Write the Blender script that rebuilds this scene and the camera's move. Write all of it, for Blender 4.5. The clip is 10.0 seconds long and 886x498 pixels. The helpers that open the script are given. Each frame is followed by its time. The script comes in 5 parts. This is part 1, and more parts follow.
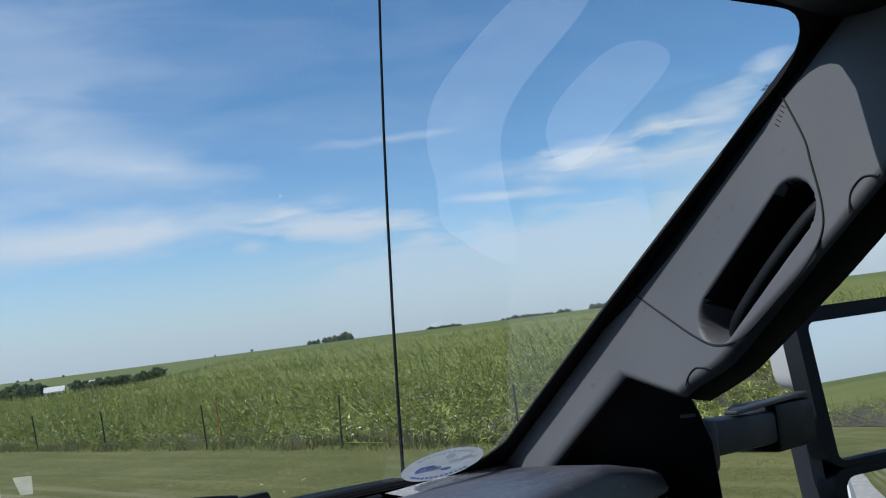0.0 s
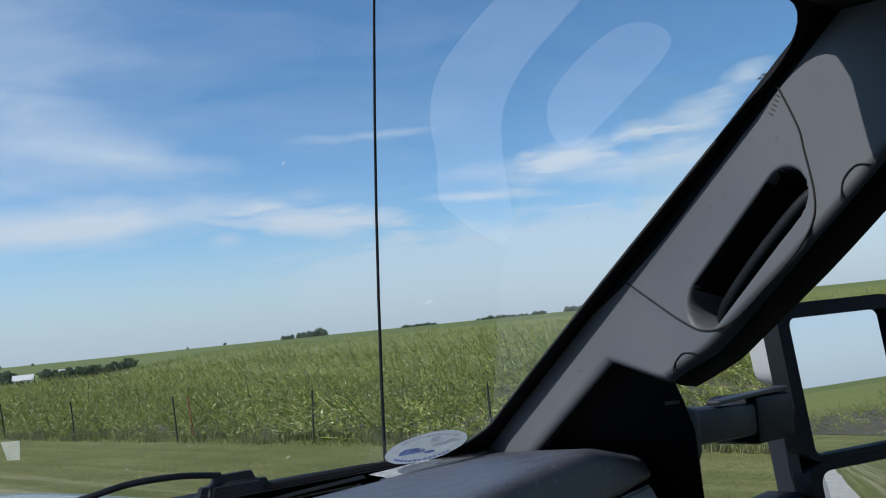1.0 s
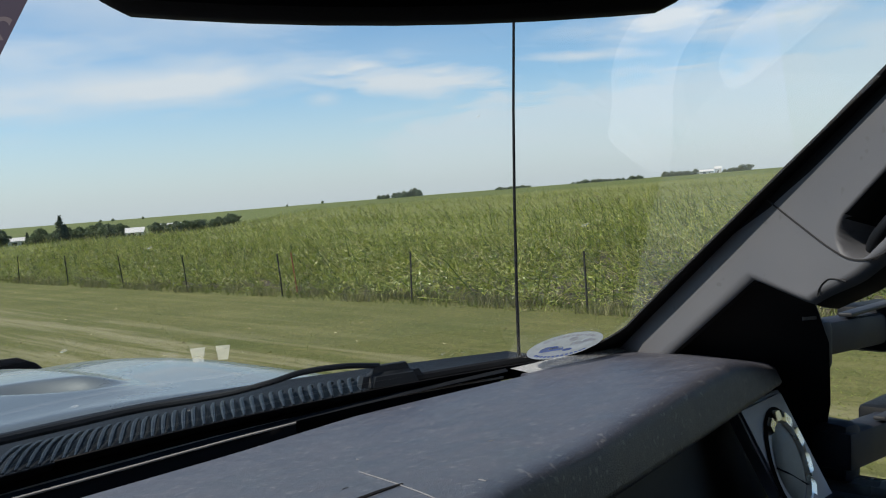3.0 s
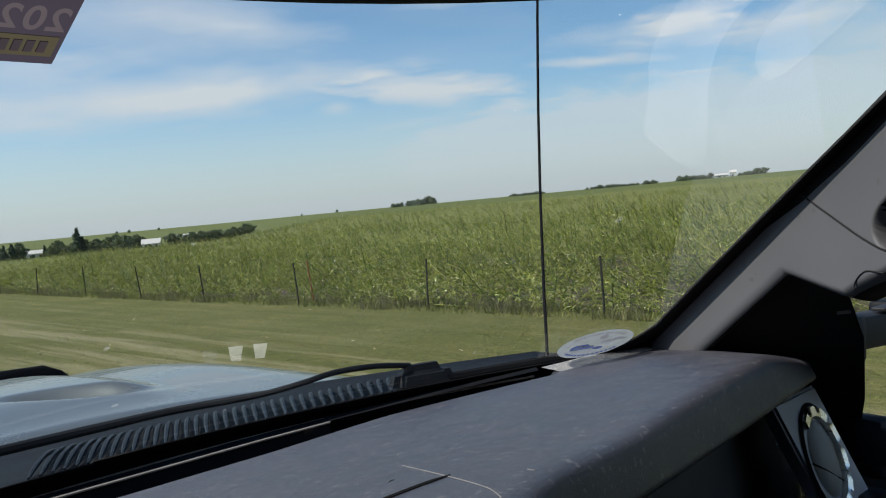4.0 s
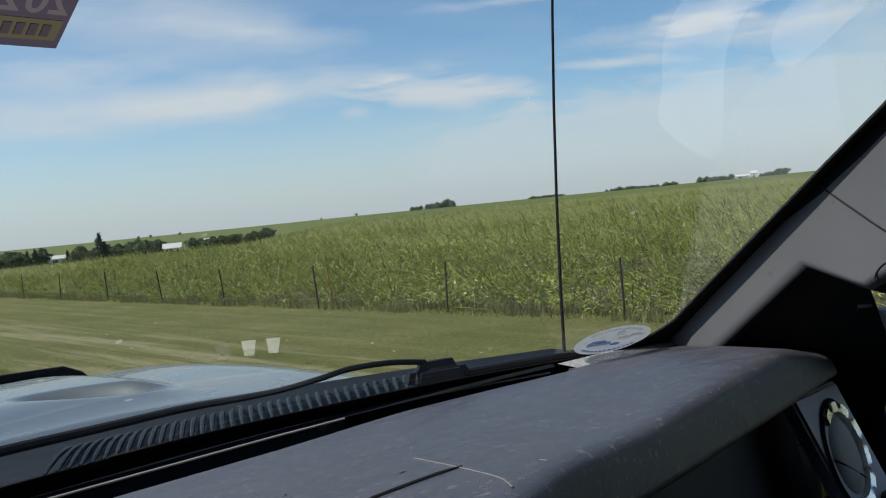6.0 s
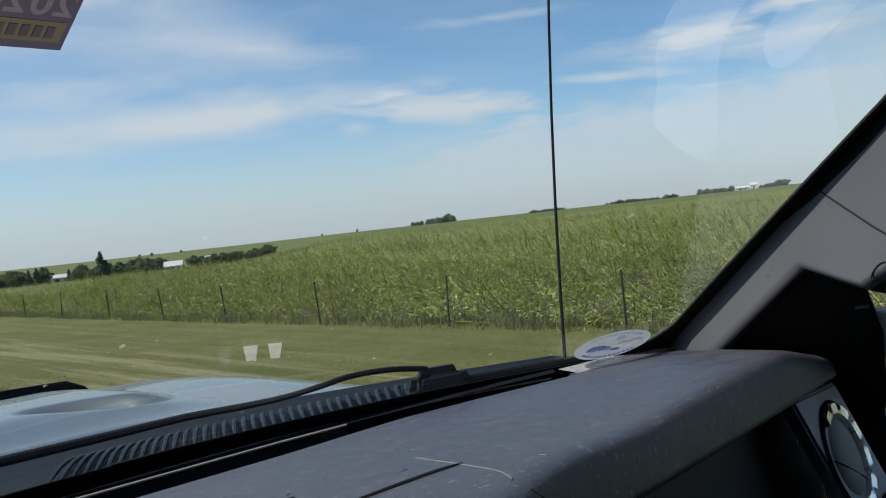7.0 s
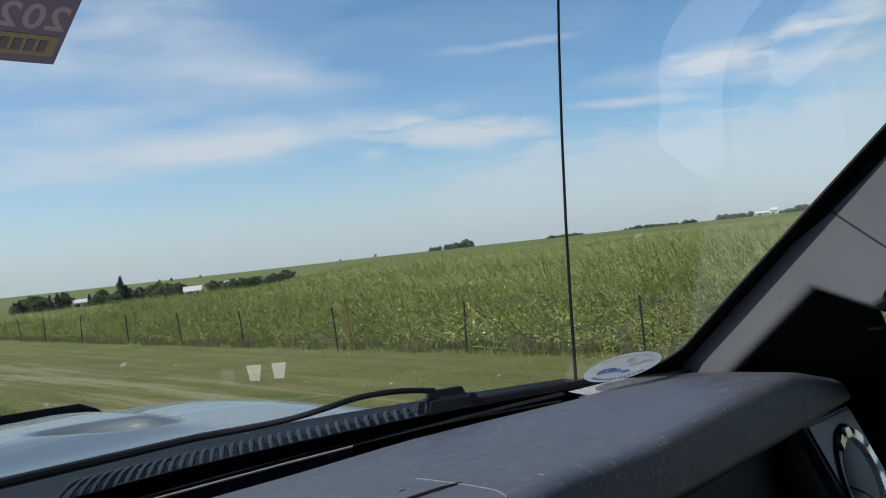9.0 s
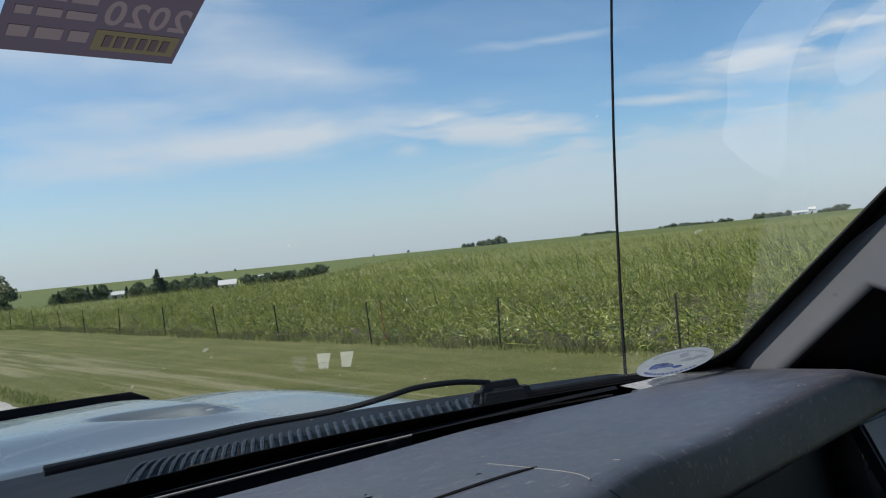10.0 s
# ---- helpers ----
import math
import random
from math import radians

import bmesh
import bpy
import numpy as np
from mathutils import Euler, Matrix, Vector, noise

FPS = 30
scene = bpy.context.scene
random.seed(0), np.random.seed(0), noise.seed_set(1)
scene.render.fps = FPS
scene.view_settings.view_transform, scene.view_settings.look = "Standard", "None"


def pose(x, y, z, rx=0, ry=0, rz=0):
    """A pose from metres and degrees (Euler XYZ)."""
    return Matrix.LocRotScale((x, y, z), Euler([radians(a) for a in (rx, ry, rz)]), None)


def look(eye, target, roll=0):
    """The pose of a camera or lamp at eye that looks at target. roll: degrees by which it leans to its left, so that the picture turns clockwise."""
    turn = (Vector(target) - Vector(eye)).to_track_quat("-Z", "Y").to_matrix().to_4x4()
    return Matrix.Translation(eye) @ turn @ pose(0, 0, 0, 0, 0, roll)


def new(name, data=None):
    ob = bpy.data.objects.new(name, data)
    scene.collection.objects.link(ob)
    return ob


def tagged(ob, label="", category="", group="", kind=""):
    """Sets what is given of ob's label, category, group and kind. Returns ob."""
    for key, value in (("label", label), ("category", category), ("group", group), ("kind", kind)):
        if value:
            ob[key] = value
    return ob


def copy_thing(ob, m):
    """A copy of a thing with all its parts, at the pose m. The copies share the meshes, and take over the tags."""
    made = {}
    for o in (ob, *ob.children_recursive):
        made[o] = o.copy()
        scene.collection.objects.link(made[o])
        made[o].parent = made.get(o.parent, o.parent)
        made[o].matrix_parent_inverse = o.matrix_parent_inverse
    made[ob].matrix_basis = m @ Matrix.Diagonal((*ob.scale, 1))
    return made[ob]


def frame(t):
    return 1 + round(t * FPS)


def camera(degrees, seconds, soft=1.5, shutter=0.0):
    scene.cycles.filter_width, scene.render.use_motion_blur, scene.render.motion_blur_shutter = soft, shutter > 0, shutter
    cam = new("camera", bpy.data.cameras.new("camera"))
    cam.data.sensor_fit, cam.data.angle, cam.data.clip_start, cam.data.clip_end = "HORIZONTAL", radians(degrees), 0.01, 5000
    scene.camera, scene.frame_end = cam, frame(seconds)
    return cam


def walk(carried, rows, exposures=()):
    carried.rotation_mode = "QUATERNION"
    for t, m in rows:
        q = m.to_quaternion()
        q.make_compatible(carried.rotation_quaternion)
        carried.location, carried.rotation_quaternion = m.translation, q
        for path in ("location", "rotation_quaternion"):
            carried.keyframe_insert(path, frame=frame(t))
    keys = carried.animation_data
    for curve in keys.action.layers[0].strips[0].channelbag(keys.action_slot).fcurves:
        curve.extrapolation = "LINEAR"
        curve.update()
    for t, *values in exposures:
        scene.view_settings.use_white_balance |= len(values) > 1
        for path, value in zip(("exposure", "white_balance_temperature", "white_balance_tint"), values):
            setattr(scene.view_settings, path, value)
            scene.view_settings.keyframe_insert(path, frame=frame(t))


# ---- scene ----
cam = camera(52.15, 10.0, soft=1.1)
PATH = [
    (0, (0.2158, 0.0620, 1.7872), (1.7052, 1.3858, 1.9584), -7.25),
    (0.5, (0.2122, 0.0658, 1.7858), (1.7351, 1.3514, 1.9535), -6.72),
    (1, (0.2010, 0.0747, 1.7689), (1.7235, 1.3613, 1.9319), -5.69),
    (1.5, (0.1820, 0.0810, 1.7502), (1.6981, 1.3853, 1.7289), -3.77),
    (2, (0.1538, 0.0894, 1.7787), (1.6567, 1.4037, 1.6601), -2.08),
    (2.5, (0.1145, 0.0842, 1.8209), (1.5471, 1.4731, 1.6846), -3.68),
    (2.7, (0.1109, 0.0734, 1.8389), (1.4934, 1.5125, 1.7063), -3.98),
    (4, (0.0898, 0.0882, 1.8286), (1.4323, 1.5672, 1.7262), -5.24),
    (4.5, (0.0836, 0.0843, 1.8272), (1.3654, 1.6169, 1.7355), -5.81),
    (5, (0.0821, 0.0894, 1.8239), (1.3857, 1.6026, 1.7210), -5.86),
    (5.5, (0.0887, 0.0878, 1.8131), (1.4061, 1.5894, 1.7137), -5.28),
    (5.7, (0.0977, 0.0900, 1.8191), (1.4105, 1.5956, 1.7210), -5.43),
    (7, (0.0922, 0.0819, 1.8071), (1.4053, 1.5893, 1.7483), -6.23),
    (7.5, (0.0761, 0.0796, 1.8058), (1.3243, 1.6414, 1.7518), -6.51),
    (8, (0.0769, 0.0735, 1.8024), (1.3733, 1.5958, 1.7571), -6.31),
    (8.5, (0.1005, 0.0750, 1.7947), (1.3943, 1.6001, 1.7782), -6.29),
    (9, (0.1049, 0.0769, 1.7995), (1.3931, 1.6068, 1.8006), -6.22),
    (9.5, (0.0922, 0.0768, 1.7970), (1.3924, 1.5965, 1.7936), -6.63),
    (10, (0.0637, 0.0786, 1.8002), (1.2951, 1.6546, 1.8006), -5.62),
]
walk(cam, [(t, look(eye, target, roll)) for t, eye, target, roll in PATH],
     [(0.0, 0.0, 6050, 10), (1.0, 0.0, 6050, 10), (1.6, 0.04, 6500, 10), (2.0, 0.16, 6750, 10), (2.6, 0.2, 6800, 10), (4.0, 0.03, 6800, 10), (5.5, 0.0, 6800, 10), (7.5, 0.0, 6550, 10), (10.0, 0.0, 6500, 10)])

# ---- daylight ----
SUN = Vector((-0.55, 0.36, 0.79)).normalized()


class Nodes:
    """A short way to write node trees."""

    def __init__(self, tree):
        self.tree = tree
        tree.nodes.clear()

    def add(self, kind, sets=None, **ins):
        n = self.tree.nodes.new(kind)
        for k, v in ins.items():
            self.put(n.inputs[int(k[1:])] if k[0] == "i" and k[1:].isdigit() else n.inputs[k.replace("_", " ")], v)
        return n

    def put(self, socket, v):
        if isinstance(v, bpy.types.NodeSocket):
            self.tree.links.new(v, socket)
        elif isinstance(v, bpy.types.Node):
            self.tree.links.new(v.outputs[0], socket)
        else:
            socket.default_value = v

    def math(self, op, a, b=0.0, c=0.0, clamp=False):
        n = self.add("ShaderNodeMath", None, i0=a, i1=b, i2=c)
        n.operation, n.use_clamp = op, clamp
        return n

    def mix(self, f, a, b, blend="MIX"):
        n = self.tree.nodes.new("ShaderNodeMix")
        n.data_type, n.blend_type = "RGBA", blend
        self.put(n.inputs[0], f)
        self.put(n.inputs[6], a)
        self.put(n.inputs[7], b)
        return n.outputs[2]

    def noise(self, vec, scale, detail=4.0, rough=0.55, dist=0.0):
        return self.add("ShaderNodeTexNoise", None, Vector=vec, Scale=scale, Detail=detail, Roughness=rough, Distortion=dist).outputs["Fac"]

    def remap(self, v, a, b, c=0.0, d=1.0):
        return self.add("ShaderNodeMapRange", None, i0=v, i1=a, i2=b, i3=c, i4=d)


def rgb(r, g, b):
    return (r, g, b, 1.0)


def make_sky():
    world = bpy.data.worlds.new("sky")
    world.use_nodes = True
    scene.world = world
    n = Nodes(world.node_tree)
    sky = n.add("ShaderNodeTexSky")
    sky.sky_type, sky.sun_disc = "NISHITA", False
    sky.sun_elevation, sky.sun_rotation = math.asin(SUN.z), math.atan2(SUN.x, SUN.y)
    sky.altitude, sky.air_density, sky.dust_density, sky.ozone_density = 300.0, 1.0, 1.2, 1.3
    way = n.add("ShaderNodeTexCoord").outputs["Generated"]
    xyz = n.add("ShaderNodeSeparateXYZ", None, Vector=way)
    x, y, z = xyz.outputs
    az = n.math("ARCTAN2", x, y)
    el = n.math("ARCSINE", z)
    # high thin cloud lies on a flat layer: project the direction on it
    high = n.math("MAXIMUM", n.math("ADD", z, 0.06), 0.03)
    layer = n.add("ShaderNodeCombineXYZ", None, X=n.math("DIVIDE", x, high), Y=n.math("DIVIDE", y, high), Z=0.0)
    turn = n.add("ShaderNodeMapping", None, Vector=layer, Rotation=(0, 0, radians(38)), Scale=(0.42, 1.0, 1.0))
    wisps = n.noise(turn, 1.3, 9.0, 0.62, 0.6)
    broad = n.noise(turn, 0.35, 5.0, 0.55, 0.3)
    fine = n.noise(n.add("ShaderNodeCombineXYZ", None, X=n.math("MULTIPLY", az, 9.0), Y=n.math("MULTIPLY", el, 40.0), Z=0.0), 1.6, 6.0, 0.56, 0.5)
    soft = n.noise(n.add("ShaderNodeCombineXYZ", None, X=n.math("MULTIPLY", az, 5.0), Y=n.math("MULTIPLY", el, 22.0), Z=3.0), 1.1, 5.0, 0.5, 0.4)
    veil = n.math("MULTIPLY", n.remap(broad, 0.40, 0.70), n.remap(wisps, 0.32, 0.75))
    cloud = n.math("MULTIPLY", veil, 0.24)
    # the drifts of cloud over the field: azimuth, elevation, tilt, half length, half height, strength (degrees)
    drifts = [(41.9, 7.15, -4, 4.6, 0.80, 1.3), (20.0, 6.8, 6, 11.0, 1.5, 0.85), (31.5, 7.9, 5, 7.0, 0.70, 0.50), (36.5, 6.5, 3, 1.1, 0.40, 0.55),
              (58.4, 9.75, 5, 2.6, 0.60, 0.95), (62.8, 10.6, 3, 1.3, 0.50, 1.0), (66.5, 11.1, 8, 2.4, 0.80, 0.65), (69.3, 12.8, 20, 1.4, 0.60, 0.6),
              (53.3, 7.75, -3, 3.4, 0.26, 0.75), (54.3, 9.3, 2, 4.2, 0.50, 0.50), (61.0, 8.7, 2, 6.0, 0.60, 0.60), (67.0, 9.3, 6, 5.0, 1.0, 0.40),
              (46.0, 12.2, 0, 3.4, 0.26, 0.42), (19.0, 9.7, 3, 5.0, 0.80, 0.42), (26.0, 13.0, -14, 8.0, 2.4, 0.26), (22.0, 17.8, 4, 7.0, 2.6, 0.24),
              (31.5, 11.6, -8, 5.0, 0.8, 0.34), (14.0, 13.5, 4, 6.0, 1.6, 0.35), (40.0, 5.0, 6, 5.0, 0.35, 0.50), (14.0, 14.0, 0, 24.0, 9.0, 0.22), (72.0, 7.5, 4, 8.0, 1.4, 0.7)]
    for a0, e0, tilt, la, le, strength in drifts:
        c, s = math.cos(radians(tilt)), math.sin(radians(tilt))
        u = n.math("SUBTRACT", az, radians(a0))
        v = n.math("SUBTRACT", el, radians(e0))
        p = n.math("DIVIDE", n.math("ADD", n.math("MULTIPLY", u, c), n.math("MULTIPLY", v, s)), radians(la))
        q = n.math("DIVIDE", n.math("SUBTRACT", n.math("MULTIPLY", v, c), n.math("MULTIPLY", u, s)), radians(le))
        r = n.math("SQRT", n.math("ADD", n.math("MULTIPLY", p, p), n.math("MULTIPLY", q, q)))
        ragged = n.math("ADD", r, n.remap(soft if le > 1.2 else fine, 0.25, 0.75, -0.68, 0.62))
        cloud = n.math("ADD", cloud, n.math("MULTIPLY", n.remap(ragged, 1.5, 0.0), strength * 0.93))
    # a broad bank of thin cloud whose upper edge climbs from the field towards the side
    edge = n.math("ADD", n.remap(az, radians(36), radians(46), radians(3.9), radians(5.75)), n.remap(az, radians(46), radians(70), 0.0, radians(1.6)))
    depth = n.math("SUBTRACT", n.math("ADD", edge, n.remap(fine, 0.25, 0.75, radians(-0.9), radians(0.9))), el)
    bank = n.math("MULTIPLY", n.remap(depth, radians(-0.35), radians(0.85), 0.0, 0.68), n.remap(az, radians(33), radians(41)))
    cloud = n.math("MAXIMUM", cloud, n.math("MULTIPLY", bank, n.remap(wisps, 0.25, 0.7, 0.86, 1.08)))
    haze = n.remap(el, radians(7.5), radians(-0.5), 0.0, 0.80)
    cover = n.math("MINIMUM", n.math("MAXIMUM", cloud, haze), 0.93)
    white = n.mix(n.remap(el, 0.0, 0.25), rgb(5.5, 6.2, 7.05), rgb(6.9, 7.4, 8.1))
    colour = n.mix(cover, n.mix(1.0, sky.outputs[0], n.mix(n.remap(el, radians(2), radians(15)), rgb(0.99, 1.26, 1.52), rgb(0.73, 1.04, 1.25)), "MULTIPLY"), white)
    n.add("ShaderNodeOutputWorld", None, Surface=n.add("ShaderNodeBackground", None, Color=colour, Strength=0.10))


make_sky()
sun_data = bpy.data.lights.new("sun", "SUN")
sun_data.energy, sun_data.angle, sun_data.color = 5.0, radians(0.53), (1.0, 0.95, 0.87)
sun = new("sun", sun_data)
sun.matrix_world = look((0, 0, 40), Vector((0, 0, 40)) - SUN)


# ---- materials ----
def surface(name, a, b, rough=0.5, scale=12.0, fine=180.0, bump=0.15, metal=0.0, spec=0.5, coat=0.0, rough_var=0.08, specks=None,
            coords="Object", depth=0.002, translucent=0.0, per_piece=0.0):
    """A procedural surface: two colours mixed by a broad and a fine noise, with fine relief and uneven gloss."""
    m = bpy.data.materials.new(name)
    m.use_nodes = True
    n = Nodes(m.node_tree)
    pos = n.add("ShaderNodeTexCoord").outputs[coords]
    broad, grain = n.noise(pos, scale, 5.0, 0.6), n.noise(pos, fine, 3.0, 0.6)
    f = n.math("ADD", n.remap(broad, 0.32, 0.68, 0.0, 0.7), n.remap(grain, 0.3, 0.7, 0.0, 0.3))
    colour = n.mix(f, rgb(*a), rgb(*b))
    if per_piece:
        isle = n.add("ShaderNodeNewGeometry").outputs["Random Per Island"]
        colour = n.mix(1.0, colour, n.mix(isle, rgb(1 - per_piece, 1 - per_piece, 1 - per_piece), rgb(1 + per_piece, 1 + per_piece, 1 + per_piece * 0.6)), "MULTIPLY")
    if specks:
        dot = n.remap(n.noise(pos, specks[0], 2.0, 0.5), specks[1], specks[1] + 0.03)
        colour = n.mix(n.math("MULTIPLY", dot, specks[3]), colour, rgb(*specks[2]))
    p = n.add("ShaderNodeBsdfPrincipled", None, Base_Color=colour, Metallic=metal, Coat_Weight=coat,
              Roughness=n.math("ADD", n.remap(broad, 0.3, 0.7, -rough_var, rough_var), rough))
    p.inputs["Specular IOR Level"].default_value = spec
    if bump:
        h = n.math("ADD", grain, n.math("MULTIPLY", broad, 0.5))
        n.put(p.inputs["Normal"], n.add("ShaderNodeBump", None, Strength=bump, Distance=depth, Height=h))
    out = p.outputs[0]
    if translucent:
        t = n.add("ShaderNodeBsdfTranslucent", None, Color=n.mix(1.0, colour, rgb(1.1, 1.15, 0.6), "MULTIPLY"))
        out = n.add("ShaderNodeMixShader", None, i0=translucent, i1=out, i2=t).outputs[0]
    n.add("ShaderNodeOutputMaterial", None, Surface=out)
    return m


def clear_glass(name, tint, ior):
    m = bpy.data.materials.new(name)
    m.use_nodes = True
    n = Nodes(m.node_tree)
    gloss = n.add("ShaderNodeBsdfGlossy", None, Color=rgb(1, 1, 1), Roughness=0.0)
    clear = n.add("ShaderNodeBsdfTransparent", None, Color=rgb(*tint))
    n.add("ShaderNodeOutputMaterial", None, Surface=n.add("ShaderNodeMixShader", None, i0=n.add("ShaderNodeFresnel", None, IOR=ior), i1=clear, i2=gloss))
    return m


def film(name, colour, cover, scale=40.0):
    """A thin see-through film, such as an insect mark or a painted reflection on glass."""
    m = bpy.data.materials.new(name)
    m.use_nodes = True
    n = Nodes(m.node_tree)
    pos = n.add("ShaderNodeTexCoord").outputs["Object"]
    f = n.remap(n.noise(pos, scale, 4.0, 0.6), 0.25, 0.75, cover * 0.8, cover * 1.2)
    both = n.add("ShaderNodeAddShader", None, i0=n.add("ShaderNodeBsdfDiffuse", None, Color=rgb(*colour)), i1=n.add("ShaderNodeBsdfTranslucent", None, Color=rgb(*colour)))
    n.add("ShaderNodeOutputMaterial", None, Surface=n.add("ShaderNodeMixShader", None, i0=f, i1=n.add("ShaderNodeBsdfTransparent"), i2=both))
    return m


M_DASH = surface("dash_plastic", (0.033, 0.035, 0.046), (0.060, 0.060, 0.074), 0.45, 26.0, 650.0, 0.7, depth=0.0010, spec=0.6, specks=(150.0, 0.64, (0.20, 0.195, 0.19), 0.5))
# coarse grain, with sunlit sparkle put into the pale colour and specks
M_SUNLIT_GRAIN = surface("dash_grain", (0.18, 0.18, 0.18), (0.34, 0.335, 0.32), 0.38, 160.0, 420.0, 1.0, depth=0.0016, specks=(330.0, 0.56, (0.55, 0.54, 0.52), 0.8))
M_DARK = surface("dark_plastic", (0.016, 0.018, 0.023), (0.026, 0.028, 0.034), 0.55, 9.0, 700.0, 0.25, depth=0.0005)
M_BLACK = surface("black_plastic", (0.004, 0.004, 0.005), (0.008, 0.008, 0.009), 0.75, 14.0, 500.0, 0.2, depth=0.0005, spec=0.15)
M_TRIM = surface("grey_trim", (0.062, 0.064, 0.072), (0.084, 0.085, 0.092), 0.62, 5.0, 1100.0, 0.35, depth=0.0005, specks=(60.0, 0.69, (0.05, 0.05, 0.05), 0.6))
M_GROOVE = surface("groove_shadow", (0.006, 0.006, 0.007), (0.010, 0.010, 0.011), 0.9, 30.0, 300.0, 0.0)
M_SCUFF = surface("scuff", (0.12, 0.12, 0.125), (0.17, 0.17, 0.175), 0.8, 60.0, 500.0, 0.1)
M_GLOVE = surface("slate_plastic", (0.012, 0.015, 0.018), (0.019, 0.022, 0.026), 0.6, 6.0, 700.0, 0.3, depth=0.0005)
M_PANEL = surface("slate_panel", (0.36, 0.39, 0.45), (0.40, 0.435, 0.50), 0.45, 6.0, 600.0, 0.2, depth=0.0005)
M_VENT = surface("vent_grey", (0.26, 0.285, 0.27), (0.33, 0.35, 0.335), 0.5, 20.0, 600.0, 0.2)
M_CHROME = surface("chrome", (0.84, 0.84, 0.82), (0.92, 0.92, 0.90), 0.28, 30.0, 300.0, 0.05, metal=1.0, rough_var=0.04)
M_PAINT = surface("pale_paint", (0.17, 0.185, 0.18), (0.20, 0.215, 0.21), 0.27, 3.0, 300.0, 0.0, metal=0.55, coat=0.4, rough_var=0.03)
M_SILVER = surface("silver_shell", (0.34, 0.34, 0.345), (0.42, 0.415, 0.41), 0.35, 8.0, 400.0, 0.08, coat=0.3)
M_HOUSING = surface("grey_housing", (0.010, 0.011, 0.017), (0.018, 0.020, 0.029), 0.6, 8.0, 700.0, 0.3, depth=0.0006, spec=0.3)
M_RUBBER = surface("rubber", (0.006, 0.007, 0.009), (0.012, 0.014, 0.017), 0.55, 20.0, 600.0, 0.25, spec=0.15)
M_COWL = surface("cowl_plastic", (0.006, 0.008, 0.011), (0.012, 0.014, 0.018), 0.65, 12.0, 500.0, 0.25, spec=0.12)
M_HEAD = surface("headliner", (0.05, 0.05, 0.052), (0.07, 0.07, 0.07), 0.95, 8.0, 900.0, 0.3)
M_GLASS = clear_glass("windshield_glass", (0.93, 0.96, 0.95), 1.17)
# dark tint for the unseen panes, keeps light off the dash face
M_DIM_GLASS = clear_glass("tinted_glass", (0.12, 0.13, 0.12), 1.3)
M_SIDE = clear_glass("window_glass", (0.97, 0.98, 0.96), 1.15)
# three pale films that paint reflections into the windshield
M_REFLECTION = film("residue", (0.75, 0.78, 0.82), 0.066, 8.0)
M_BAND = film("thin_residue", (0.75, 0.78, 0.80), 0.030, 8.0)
M_CUP = film("pale_residue", (0.85, 0.86, 0.80), 0.17, 30.0)
M_MIRROR = surface("mirror_glass", (0.86, 0.88, 0.90), (0.88, 0.90, 0.92), 0.0, 5.0, 50.0, 0.0, metal=1.0, rough_var=0.0)


# ---- building helpers ----
def mesh_from(name, verts, faces, material=None, smooth=True):
    me = bpy.data.meshes.new(name)
    me.from_pydata([tuple(map(float, v)) for v in verts], [], faces)
    me.update()
    if smooth:
        me.polygons.foreach_set("use_smooth", [True] * len(me.polygons))
    if material:
        me.materials.append(material)
    return me


def part(name, bm, material, parent, label=""):
    """Links a bmesh, or a ready mesh, as one mesh object under a thing or a part."""
    if isinstance(bm, bmesh.types.BMesh):
        me = bpy.data.meshes.new(name)
        bmesh.ops.recalc_face_normals(bm, faces=bm.faces)
        for f in bm.faces:
            f.smooth = True
        for e in bm.edges:
            if len(e.link_faces) == 2 and e.calc_face_angle(0) > 0.7:
                e.smooth = False
        bm.to_mesh(me)
        bm.free()
    else:
        me = bm
    if material and not me.materials:
        me.materials.append(material)
    ob = new(name, me)
    if parent:
        ob.parent = parent
    if label:
        tagged(ob, label)
    return ob


def thing(name, label, category, group="", kind="", at=(0, 0, 0)):
    ob = new(name)
    ob.empty_display_size = 0.1
    ob.location = at
    return tagged(ob, label, category, group, kind)


def sharp_edges(ob, degrees=35):
    """Keeps hard corners crisp on a smooth mesh."""
    bm = bmesh.new()
    bm.from_mesh(ob.data)
    for e in bm.edges:
        if len(e.link_faces) == 2 and e.calc_face_angle(0) > radians(degrees):
            e.smooth = False
    bm.to_mesh(ob.data)
    bm.free()
    return ob


def box(size, m=Matrix(), bevel=0.0, seg=2):
    bm = bmesh.new()
    bmesh.ops.create_cube(bm, size=1.0, matrix=m @ Matrix.Diagonal((*size, 1)))
    if bevel:
        bmesh.ops.bevel(bm, geom=list(bm.edges), offset=bevel, segments=seg, affect="EDGES", profile=0.5)
    return bm


